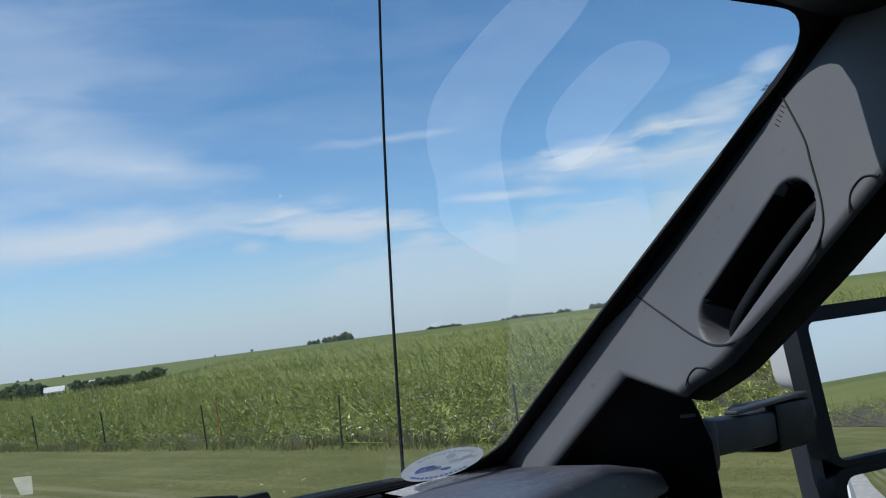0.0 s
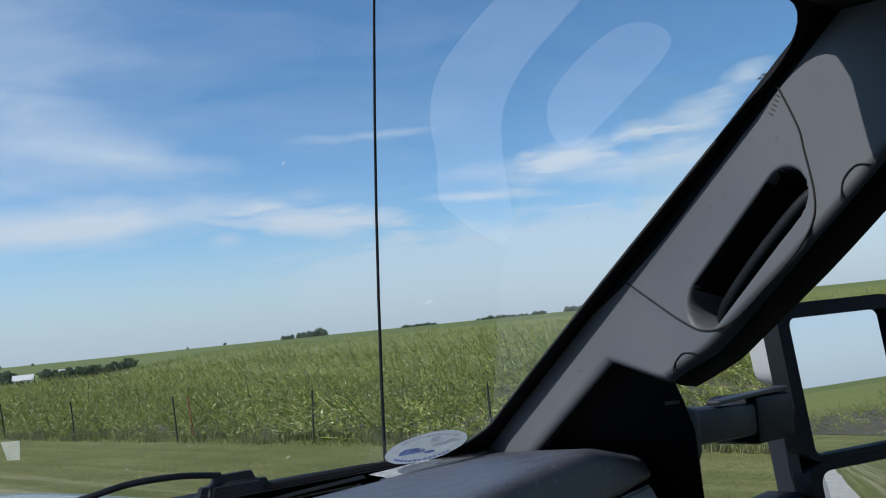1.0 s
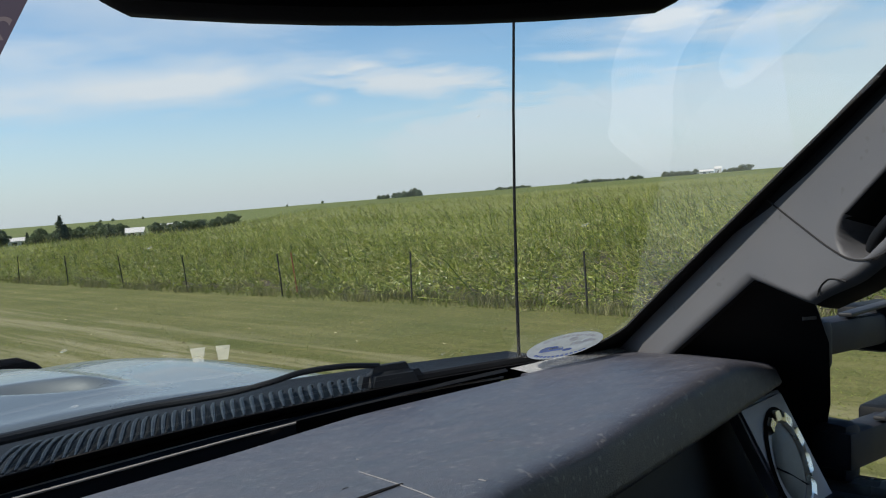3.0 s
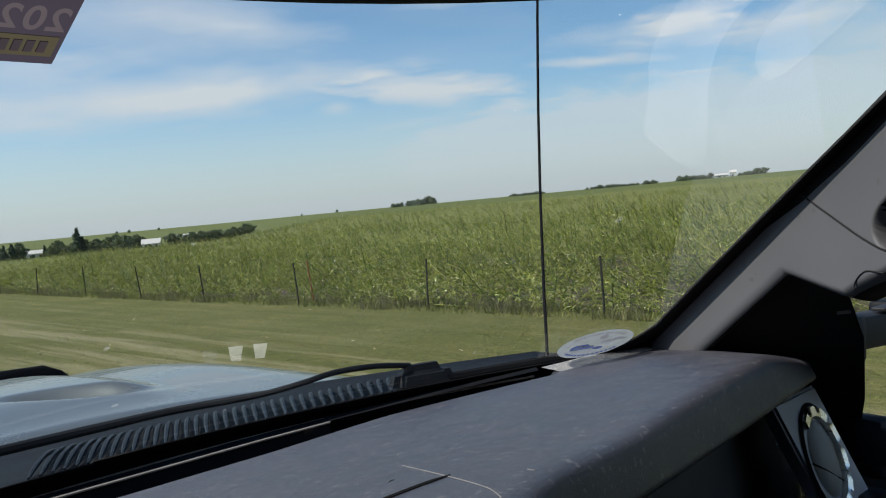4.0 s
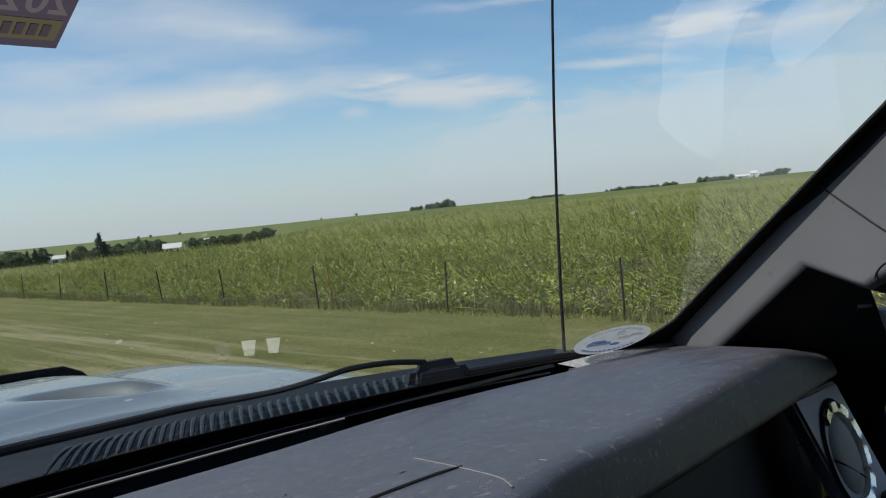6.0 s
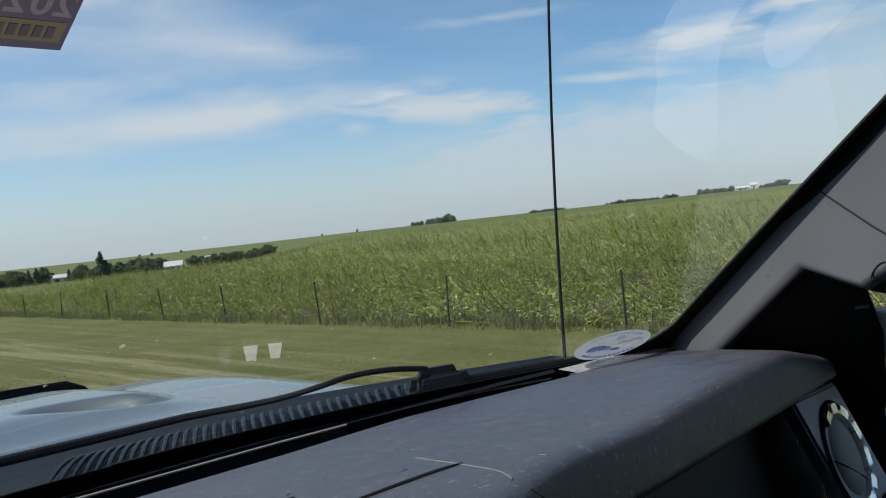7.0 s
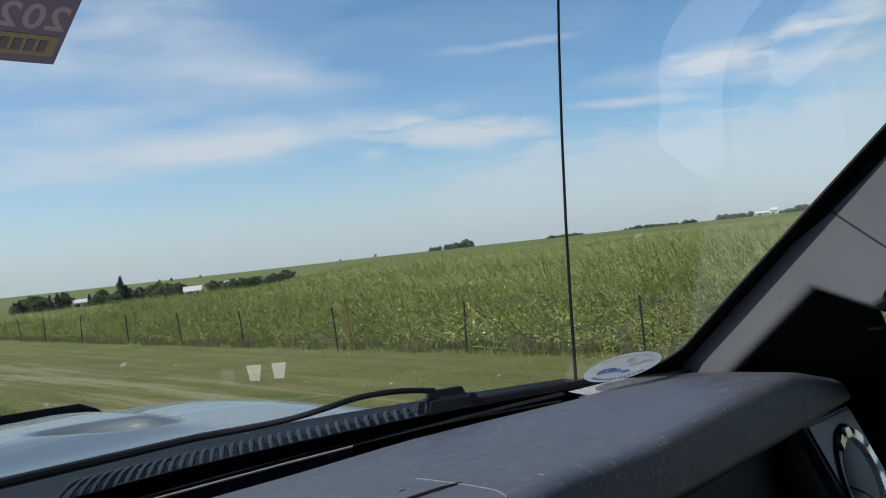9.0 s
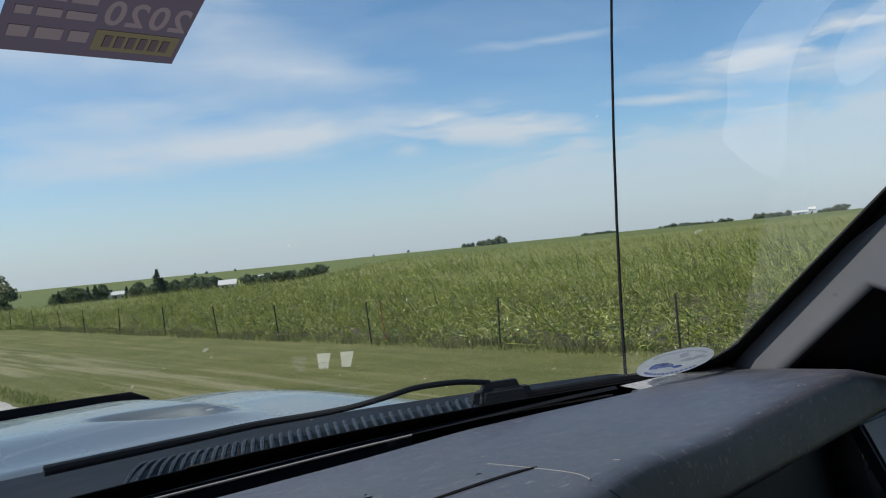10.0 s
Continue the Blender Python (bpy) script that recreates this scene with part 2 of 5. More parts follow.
def span(a, b, width, height, bevel=0.004, taper=1.0, up=(0, 0, 1)):
    """A bevelled bar from a to b."""
    a, b = Vector(a), Vector(b)
    d = (b - a).normalized()
    side = d.cross(Vector(up)).normalized()
    top = side.cross(d)
    bm = bmesh.new()
    rings = []
    for p, k in ((a, 1.0), (b, taper)):
        rings.append([bm.verts.new(p + side * sx * width * k / 2 + top * sz * height * k / 2) for sx, sz in ((-1, -1), (1, -1), (1, 1), (-1, 1))])
    for i in range(4):
        bm.faces.new((rings[0][i], rings[0][(i + 1) % 4], rings[1][(i + 1) % 4], rings[1][i]))
    bm.faces.new(rings[0][::-1])
    bm.faces.new(rings[1])
    bmesh.ops.recalc_face_normals(bm, faces=bm.faces)
    if bevel:
        bmesh.ops.bevel(bm, geom=list(bm.edges), offset=bevel, segments=2, affect="EDGES", profile=0.5)
    return bm


def tube(points, radius, sides=8, close=False, ends=True):
    """A round bar along points; radius may be a list."""
    pts = [Vector(p) for p in points]
    n = len(pts)
    rad = radius if isinstance(radius, (list, tuple)) else [radius] * n
    bm = bmesh.new()
    rings = []
    side = None
    for i, p in enumerate(pts):
        a, b = (pts[(i - 1) % n], pts[(i + 1) % n]) if close else (pts[max(i - 1, 0)], pts[min(i + 1, n - 1)])
        d = (b - a).normalized()
        if side is None:
            side = d.orthogonal().normalized()
        side = (side - d * side.dot(d)).normalized()
        up = d.cross(side)
        rings.append([bm.verts.new(p + (side * math.cos(2 * math.pi * k / sides) + up * math.sin(2 * math.pi * k / sides)) * rad[i]) for k in range(sides)])
    for i in range(n if close else n - 1):
        r, s = rings[i], rings[(i + 1) % n]
        for k in range(sides):
            bm.faces.new((r[k], r[(k + 1) % sides], s[(k + 1) % sides], s[k]))
    if ends and not close:
        bm.faces.new(rings[0][::-1])
        bm.faces.new(rings[-1])
    return bm


def smooth_line(points, n=24, close=False):
    """A smooth curve through a few points."""
    p = [Vector(q) for q in points]
    k = len(p)
    out = []
    spans = k if close else k - 1
    for i in range(spans):
        a, b, c, d = (p[(i - 1) % k], p[i], p[(i + 1) % k], p[(i + 2) % k]) if close else (p[max(i - 1, 0)], p[i], p[i + 1], p[min(i + 2, k - 1)])
        for j in range(n):
            t = j / n
            out.append(0.5 * (2 * b + (c - a) * t + (2 * a - 5 * b + 4 * c - d) * t * t + (3 * b - a - 3 * c + d) * t ** 3))
    if not close:
        out.append(p[-1])
    return out


def grid(fn, us, vs, flip=False):
    """A sheet of fn(u, v) as verts and faces."""
    verts = [fn(u, v) for u in us for v in vs]
    nv = len(vs)
    faces = [(i * nv + j, (i + 1) * nv + j, (i + 1) * nv + j + 1, i * nv + j + 1) for i in range(len(us) - 1) for j in range(nv - 1)]
    return verts, [f[::-1] for f in faces] if flip else faces


def thick(ob, amount, offset=-1.0):
    mod = ob.modifiers.new("thickness", "SOLIDIFY")
    mod.thickness, mod.offset = amount, offset
    return ob


def lin(a, b, n):
    return [a + (b - a) * i / (n - 1) for i in range(n)]


# ---- ground, road, field ----
CX = 0.45            # the middle of the truck
EDGE = 12.6          # where the maize begins
CROP = 0.90          # height of the lodged crop


def bump01(t):
    t = max(0.0, min(1.0, t))
    return t * t * (3 - 2 * t)


def land(x, y):
    """Height of the ground: a road, a verge that falls to the fence, and a field that dips ahead and rises far off."""
    z = -0.03 - 0.30 * bump01((x - 3.4) / 7.5) if x > 2.3 else -0.03 - 0.25 * bump01((-5.6 - x) / 6) - (0.08 if x > -5.6 else 0.0)
    r = math.hypot(x, y)
    if r > 40:
        a = math.degrees(math.atan2(x, y)) % 360
        dip = bump01((37 - a) / 10) if a < 180 else bump01((a - 320) / 30)
        z += (1 - dip) * 0.9 * bump01((r - 60) / 560) - dip * 0.0178 * min(max(0.0, r - 56), 370.0) + dip * 5.0 * bump01((r - 560) / 1500)
        z += 0.25 * bump01((r - 50) / 100) * noise.noise((x * 0.008, y * 0.008, 0.3)) * 2
    return z


def graded(near, far, step, growth):
    out, v, s = [near], near, step
    while v < far:
        v += s
        s *= growth
        out.append(min(v, far))
    return out


def ground_material():
    m = bpy.data.materials.new("mown_grass")
    m.use_nodes = True
    n = Nodes(m.node_tree)
    pos = n.add("ShaderNodeTexCoord").outputs["Object"]
    x, y, z = n.add("ShaderNodeSeparateXYZ", None, Vector=pos).outputs
    along = n.add("ShaderNodeMapping", None, Vector=pos, Scale=(1.0, 0.06, 1.0))
    swath = n.noise(along, 2.2, 4.0, 0.6, 0.3)
    patch = n.noise(pos, 0.45, 5.0, 0.6)
    clump = n.noise(pos, 9.0, 4.0, 0.65)
    blade = n.noise(pos, 70.0, 3.0, 0.6)
    green = n.mix(n.remap(patch, 0.3, 0.7), rgb(0.100, 0.112, 0.030), rgb(0.200, 0.180, 0.066))
    green = n.mix(n.remap(clump, 0.35, 0.65, 0.0, 0.7), green, rgb(0.062, 0.078, 0.022))
    green = n.mix(n.remap(blade, 0.4, 0.75, 0.0, 0.4), green, rgb(0.27, 0.25, 0.11))
    green = n.mix(n.remap(swath, 0.30, 0.50, 0.42, 0.0), green, rgb(0.075, 0.098, 0.026))
    green = n.mix(n.remap(swath, 0.52, 0.72, 0.0, 0.45), green, rgb(0.27, 0.25, 0.115))
    # dry cuttings lie in long rows along the road
    rows = n.math("MULTIPLY", n.remap(swath, 0.46, 0.60), n.math("MULTIPLY", n.remap(x, 3.9, 4.6), n.remap(x, 8.2, 6.9)))
    dry = n.mix(n.math("MULTIPLY", rows, n.remap(clump, 0.25, 0.6, 0.25, 0.75)), green, rgb(0.29, 0.265, 0.16))
    p = n.add("ShaderNodeBsdfPrincipled", None, Base_Color=dry, Roughness=0.9)
    p.inputs["Specular IOR Level"].default_value = 0.15
    n.put(p.inputs["Normal"], n.add("ShaderNodeBump", None, Strength=0.8, Distance=0.05, Height=n.math("ADD", clump, n.math("MULTIPLY", blade, 0.6))))
    n.add("ShaderNodeOutputMaterial", None, Surface=p)
    return m


def canopy_material():
    m = bpy.data.materials.new("maize_canopy")
    m.use_nodes = True
    n = Nodes(m.node_tree)
    pos = n.add("ShaderNodeTexCoord").outputs["Object"]
    lodge = n.noise(n.add("ShaderNodeMapping", None, Vector=pos, Scale=(0.25, 1.0, 1.0), Rotation=(0, 0, radians(35))), 0.03, 6.0, 0.6, 0.4)
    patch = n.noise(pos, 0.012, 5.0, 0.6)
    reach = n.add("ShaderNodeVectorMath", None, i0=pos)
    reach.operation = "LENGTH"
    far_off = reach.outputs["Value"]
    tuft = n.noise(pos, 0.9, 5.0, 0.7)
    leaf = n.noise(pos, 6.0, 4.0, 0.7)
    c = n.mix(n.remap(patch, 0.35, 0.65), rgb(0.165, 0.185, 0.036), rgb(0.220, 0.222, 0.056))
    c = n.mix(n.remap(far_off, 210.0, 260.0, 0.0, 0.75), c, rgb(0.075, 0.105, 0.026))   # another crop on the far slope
    c = n.mix(n.remap(lodge, 0.45, 0.7, 0.0, 0.5), c, rgb(0.21, 0.20, 0.08))
    c = n.mix(n.remap(tuft, 0.35, 0.65, 0.0, 0.75), c, rgb(0.080, 0.100, 0.024))
    c = n.mix(n.remap(leaf, 0.5, 0.8, 0.0, 0.55), c, rgb(0.30, 0.30, 0.14))
    p = n.add("ShaderNodeBsdfPrincipled", None, Base_Color=c, Roughness=0.75)
    p.inputs["Specular IOR Level"].default_value = 0.2
    n.put(p.inputs["Normal"], n.add("ShaderNodeBump", None, Strength=1.0, Distance=0.35, Height=n.math("ADD", tuft, n.math("MULTIPLY", leaf, 0.35))))
    n.add("ShaderNodeOutputMaterial", None, Surface=p)
    return m


M_GRASS, M_CANOPY = ground_material(), canopy_material()
M_ASPHALT = surface("asphalt", (0.16, 0.16, 0.155), (0.22, 0.215, 0.205), 0.9, 0.8, 90.0, 0.5, depth=0.004)
M_GRAVEL = surface("gravel", (0.30, 0.28, 0.25), (0.46, 0.44, 0.40), 0.95, 2.0, 60.0, 1.0, depth=0.02)
M_LINE = surface("road_paint", (0.66, 0.66, 0.62), (0.78, 0.78, 0.74), 0.7, 4.0, 120.0, 0.3)
M_SOIL = surface("field_soil", (0.045, 0.035, 0.022), (0.09, 0.075, 0.045), 0.95, 1.0, 30.0, 0.8, depth=0.03)

xs = sorted({*[-v for v in graded(7.0, 4200, 1.5, 1.35)], *lin(-6.8, 2.2, 7), *lin(2.6, 14.0, 30), *graded(14.0, 4200, 0.8, 1.12)})
ys = sorted({*[-v for v in graded(20.0, 4200, 2.0, 1.3)], *lin(-19.0, 60.0, 80), *graded(60.0, 4200, 1.5, 1.12)})
v, f = grid(lambda x, y: (x, y, land(x, y) + (0.018 * noise.noise((x * 1.3, y * 1.3, 0)) if 3.4 < x < EDGE and abs(y) < 80 else 0)), xs, ys)
ground = new("ground", mesh_from("ground", v, f, M_GRASS))
tagged(ground, "mown green grass verge with dry cuttings beside a field", "grass verge", kind="structure")

v, f = grid(lambda x, y: (x, y, 0.004 - 0.012 * abs(x + 1.7)), lin(-5.6, 2.25, 6), sorted({*[-q for q in graded(0, 1500, 4, 1.25)], *graded(0.0, 1500, 4, 1.25)}))
road = new("road", mesh_from("road", v, f, M_ASPHALT))
tagged(road, "worn light grey asphalt country road", "road", kind="structure")
v, f = grid(lambda x, y: (x, y, 0.011 - 0.012 * abs(x + 1.7)), (1.86, 1.98), lin(-400, 400, 60))
line = new("edge_line", mesh_from("edge_line", v, f, M_LINE))
tagged(line, "white painted edge line along the road", "road marking", kind="structure")


def shoulder_point(u, y):
    edge = 3.58 + 0.16 * noise.noise((y * 0.35, 2.2, 0)) + 0.08 * noise.noise((y * 1.7, 5.2, 0))
    x = 2.2 + (edge - 2.2) * u
    return (x, y, -0.02 + 0.03 * (1 - u) * u * 3 + 0.008 * noise.noise((x * 6, y * 6, 0)) - 0.02 * u)


v, f = grid(shoulder_point, lin(0, 1, 8), sorted({*[-q for q in graded(0, 700, 0.5, 1.06)], *graded(0.0, 700, 0.25, 1.035)}))
shoulder = new("gravel_shoulder", mesh_from("gravel_shoulder", v, f, M_GRAVEL))
tagged(shoulder, "pale grey loose gravel shoulder along the road", "gravel shoulder", kind="structure")

# crop as a closed sheet of tops behind the first rows
def canopy_point(x, y):
    r = math.hypot(x, y)
    k = bump01(max((x - 24.0) / 14.0, (y - 58.0) / 20.0))
    return (x, y, land(x, y) + CROP * (0.50 * k) - 0.04 * (1 - k) + (0.13 * noise.noise((x * 0.9, y * 0.9, 1.0)) + 0.13 * noise.noise((x * 0.25, y * 0.25, 4.0))) * (1 if r < 400 else 0.6) * (0.3 + 0.7 * k)
            + 0.22 * bump01((r - 120) / 200))


cx = graded(EDGE + 7.5, 4000, 0.45, 1.035)
cy = sorted({*[-q for q in graded(15.0, 2500, 1.5, 1.18)], *lin(-14, 70, 150), *graded(70.0, 4000, 0.7, 1.04)})
v, f = grid(canopy_point, cx, cy)
soil_v, soil_f = grid(lambda x, y: (x, y, land(x, y) + 0.012 + 0.03 * noise.noise((x * 1.1, y * 1.1, 6.0))), lin(EDGE + 0.15, EDGE + 10.0, 26), lin(-60, 130, 150))
soil = new("field_soil", mesh_from("field_soil", soil_v, soil_f, M_SOIL))
tagged(soil, "dark soil and litter under the maize", "soil", kind="structure")
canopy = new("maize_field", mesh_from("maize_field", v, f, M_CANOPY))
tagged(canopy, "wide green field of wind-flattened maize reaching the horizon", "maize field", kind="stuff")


# ---- pickup truck ----
truck = thing("pickup_truck", "silver pickup truck with a dark grey dusty cab", "pickup truck", at=(CX, 0.9, 0))
truck_inverse = Matrix.Translation((-CX, -0.9, 0))


def tp(name, bm, material, parent=None, label=""):
    """A part of the truck, given in world places."""
    ob = part(name, bm, material, parent or truck, label)
    if parent is None:
        ob.matrix_parent_inverse = truck_inverse
    return ob


def glass_y(x, z):
    return 1.066 - 0.31 * (x - CX) ** 2 - (z - 1.595) * 1.55


def glass_edge(z):
    """Half width of the glass at a height."""
    return 0.790 - 0.42 * (z - 1.57)


# windshield: a curved pane with a black printed border
Z_LOW, Z_TOP = 1.555, 2.03
v, f = grid(lambda u, z: (CX + u * (glass_edge(z) + 0.03), glass_y(CX + u * (glass_edge(z) + 0.03), z), z), lin(-1, 1, 33), lin(Z_LOW, Z_TOP, 17))
windshield = tp("windshield", mesh_from("windshield", v, f, M_GLASS), None, None, "clear slanted windshield with a black border")
windshield.visible_shadow = False


def on_glass(x, z, inside=0.002):
    n = Vector((2 * 0.31 * (x - CX), 1.0, 1.55)).normalized()
    return Vector((x, glass_y(x, z), z)) - n * inside


def border_strip(inner, outer, name):
    rows = []
    for (xa, za), (xb, zb) in zip(inner, outer):
        rows.append((on_glass(xa, za, 0.003), on_glass(xb, zb, 0.003)))
    verts = [p for r in rows for p in r]
    faces = [(2 * i, 2 * i + 1, 2 * i + 3, 2 * i + 2) for i in range(len(rows) - 1)]
    return thick(tp(name, mesh_from(name, verts, faces, M_BLACK), None), 0.002)


def side_line():
    """The sight edge of the glass by the pillar, with rounded corners: from the middle of the base round to the header."""
    pts = []
    for t in lin(0.0, 0.665, 10):
        pts.append((CX + t, 1.583))
    for t in lin(0, 1, 12):                      # lower corner, a wide sweep
        a = t * math.pi / 2
        pts.append((CX + 0.672 + 0.0574 * math.sin(a), 1.583 + 0.046 * (1 - math.cos(a)) ** 1.05))
    for t in lin(0.08, 1, 12):                   # along the pillar
        z = 1.629 + (1.952 - 1.629) * t
        pts.append((1.192 - 0.148 * ((z - 1.602) / 0.36) ** 0.95 + 0.007 * t, z))
    for t in lin(0.1, 1, 10):                    # upper corner
        a = t * math.pi / 2
        pts.append((1.055 - 0.087 * (1 - math.cos(a)), 1.952 + 0.066 * math.sin(a)))
    for t in lin(0.1, 1, 8):
        pts.append((0.968 - 0.518 * t, 2.018 + 0.006 * t))
    return pts


inner = side_line()
outer = []
for x, z in inner:
    if z < 1.5835:
        outer.append((x, 1.556))
    elif z > 2.0:
        outer.append((x + 0.02 * (x > 0.9), 2.034))
    else:
        foot = bump01((1.68 - z) / 0.09)
        outer.append((x + 0.034 + 0.026 * foot, z - 0.018 - 0.016 * foot + 0.036 * (z > 1.95)))
for sgn, nm in ((1, "glass_border"), (-1, "glass_border")):
    border_strip([(CX + sgn * (x - CX), z) for x, z in inner], [(CX + sgn * (x - CX), z) for x, z in outer], nm)

# dashboard: a swept brow with a dark recessed face below
def dash_z(x, y):
    z = 1.573 + (0.17 - 0.026 * bump01((x - 0.45) / 0.25)) * (0.95 - y)
    d = x - (1.02 + 0.67 * (y - 0.554))          # the end towards the door falls away
    return z - 0.26 * (0.5 * (d + math.sqrt(d * d + 0.0010)))


def lip(x):
    u = max(-0.25, x - 0.6)
    return 0.485 + 0.28 * u - 0.06 * u * u - 0.03 * bump01((0.55 - x) / 0.2), 1.600 - 0.10 * u + 0.06 * u * u


def ridge_y(x):
    return lip(x)[0] + 0.010


def front_y(x):
    return 1.058 - 0.31 * (x - CX) ** 2


def dash_front(x):
    """The far edge of the pad, short of the glass by the defroster trough."""
    return min(0.965 + 0.02 * bump01((x - 0.57) / 0.22), 1.02 - 0.31 * (x - CX) ** 2) + 0.038 * bump01((x - 1.035) / 0.02)


def dash_section(x):
    yr, yf = ridge_y(x), dash_front(x)
    yl, zl = lip(x)
    z0 = dash_z(x, yr)
    pts = [(yf + 0.002, dash_z(x, yf) - 0.020), (yf, dash_z(x, yf) - 0.003)]
    pts += [(yf - (yf - yr - 0.022) * t, dash_z(x, yf - (yf - yr - 0.022) * t)) for t in lin(0.01, 1.0, 14)]
    # rounded brow, a front face that slopes down to the lip, and the underside
    a, b, c = Vector(pts[-1]), Vector((yr, z0 - 0.001)), Vector((yr + (yl - yr) * 0.30, z0 + (zl - z0) * 0.35))
    pts += [tuple(a * (1 - t) ** 2 + b * 2 * t * (1 - t) + c * t * t) for t in (0.2, 0.4, 0.6, 0.8, 1.0)]
    pts += [(c.x + (yl - c.x) * t, c.y + (zl - c.y) * t) for t in (0.5, 0.94)]
    pts += [(yl, zl - 0.002), (yl + 0.004, zl - 0.007), (yl + 0.10, zl - 0.008)]
    return pts


dx = lin(-0.36, 1.0, 110) + lin(1.02, 1.212, 13)
verts, faces = [], []
for x in dx:
    sec = dash_section(min(x, 1.205))
    verts += [(x, y, z) for y, z in sec]
ns = len(dash_section(0.5))
faces = [(i * ns + j, i * ns + j + 1, (i + 1) * ns + j + 1, (i + 1) * ns + j) for i in range(len(dx) - 1) for j in range(ns - 1)]
last = [(len(dx) - 1) * ns + j for j in range(ns)]
faces.append(tuple(last))
dashboard = tp("dashboard", mesh_from("dashboard", verts, faces, M_DASH), None, None, "dusty dark grey moulded plastic dashboard")
sharp_edges(dashboard, 50)

# trough of the defroster between the dashboard and the glass
v, f = grid(lambda x, k: (x, (dash_front(x) + 0.001, dash_front(x) + 0.003, front_y(x) + 0.022, front_y(x) + 0.052)[k], dash_z(x, front_y(x)) - (0.012, 0.045, 0.040, -0.012)[k]), lin(-0.36, 1.052, 40), (0, 1, 2, 3))
tp("defroster_trough", mesh_from("defroster_trough", v, f, M_BLACK), None)
v, f = grid(lambda x, k: (x, front_y(x) + (0.018, 0.024, 0.028)[k], dash_z(x, front_y(x)) + (0.002, 0.006, 0.0)[k]), lin(-0.36, 1.05, 40), (0, 1, 2))
tp("trough_rim", mesh_from("trough_rim", v, f, M_RUBBER), None)
# rough corner pad beyond the trough; its pale colour paints in sunlight
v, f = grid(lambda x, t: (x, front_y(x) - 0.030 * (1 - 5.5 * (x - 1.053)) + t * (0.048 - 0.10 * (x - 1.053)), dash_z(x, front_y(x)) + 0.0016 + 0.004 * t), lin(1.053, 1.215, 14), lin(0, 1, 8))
tp("corner_pad", mesh_from("corner_pad", v, f, M_SUNLIT_GRAIN), None, None, "coarse grained dashboard corner with sunlight painted in")
# slot along the middle vent


def on_dash(x, y, up=0.0006):
    return Vector((x, y, dash_z(x, y) + up))


M_EDGE = surface("worn_edge", (0.30, 0.28, 0.25), (0.42, 0.39, 0.35), 0.5, 60.0, 500.0, 0.1)
tp("glass_gasket", tube([on_glass(x, 1.566 + 0.012 * bump01((x - 0.3) / 0.6), 0.014) for x in lin(-0.3, 1.05, 30)], 0.0017, 6), M_EDGE, None, "thin grey gasket along the foot of the glass")
v, f = grid(lambda x, z: (x, 1.018 - 0.05 * max(0.0, x - 0.62), 1.530 + z), lin(-0.3, 0.715, 24), (0.0, 0.0405))
thick(tp("defroster_vent", mesh_from("defroster_vent", v, f, M_BLACK), None), 0.004)
tp("vent_rim", tube([(x, 1.018 - 0.05 * max(0.0, x - 0.62), 1.5715) for x in lin(-0.3, 0.715, 24)], 0.0017, 6), M_EDGE)
tp("lid_seam", tube([on_dash(x, 0.548 + 0.08 * (x - 0.42)) for x in lin(0.36, 0.50, 8)], [0.0003, 0.0007, 0.001, 0.0014, 0.0015, 0.0015, 0.0015, 0.0006], 6), M_GROOVE)
tp("lid_seam", tube([on_dash(x, 0.640 + 0.04 * (x - 0.42)) for x in lin(0.335, 0.415, 8)], [0.0004] + [0.0013] * 6 + [0.0004], 6), M_GROOVE)
arc = [on_dash(*q, 0.0001) for q in ((0.535, 0.650), (0.498, 0.555), (0.468, 0.485), (0.446, 0.450))]
tp("worn_crease", tube(smooth_line(arc, 8), 0.0006, 6), M_SCUFF, None, "pale worn crease in the dashboard")
tp("brow_seam", tube([(x, *dash_section(x)[k]) for x, k in ((0.447, 18), (0.452, 19), (0.460, 20), (0.470, 21), (0.480, 22), (0.49, 23), (0.492, 24))], 0.00035, 6), M_GROOVE)
for x, y, a, w in ((0.515, 0.487, 70, 0.012), (0.80, 0.54, 20, 0.006), (0.66, 0.62, 140, 0.005), (0.48, 0.60, 10, 0.008), (0.42, 0.66, 30, 0.006), (0.36, 0.78, 5, 0.012), (0.58, 0.71, 80, 0.004), (0.92, 0.60, 40, 0.005)):
    d = Vector((math.cos(radians(a)), math.sin(radians(a)))) * w
    tp("scratch", tube([on_dash(x, y, 0), on_dash(x + d.x * 0.5, y + d.y * 0.5 + 0.001, 0.0001), on_dash(x + d.x, y + d.y, 0)], [0.0003, 0.0008, 0.0003], 5), M_SCUFF)

# recessed face, glove box, side vent panel
v, f = grid(lambda x, t: (x, lip(x)[0] + 0.085 + 0.01 * t - 0.16 * t * t, lip(x)[1] + 0.002 - 0.46 * t), lin(-0.36, 1.26, 32), lin(0, 1, 10))
glove = tp("glove_box", mesh_from("glove_box", v, f, M_GLOVE), None, None, "dark slate glove box face below the dashboard")

VN = Vector((0.0, -1.0, 0.30)).normalized()      # the way the vent panel faces
VC = Vector((1.207, 0.627, 1.455))


def on_vent(a, b, out=0.0):
    """a to the right, b up the panel, from the middle of the vent."""
    up = Vector((0.0, 0.2873, 0.9578))
    return VC + Vector((1, 0, 0)) * a + up * b + VN * out


outline = [(-0.075, 0.088), (0.040, 0.090), (0.115, -0.16), (-0.005, -0.34), (-0.07, -0.34), (-0.02, -0.10)]
bm = bmesh.new()
lo = [bm.verts.new(on_vent(a, b, -0.02)) for a, b in outline]
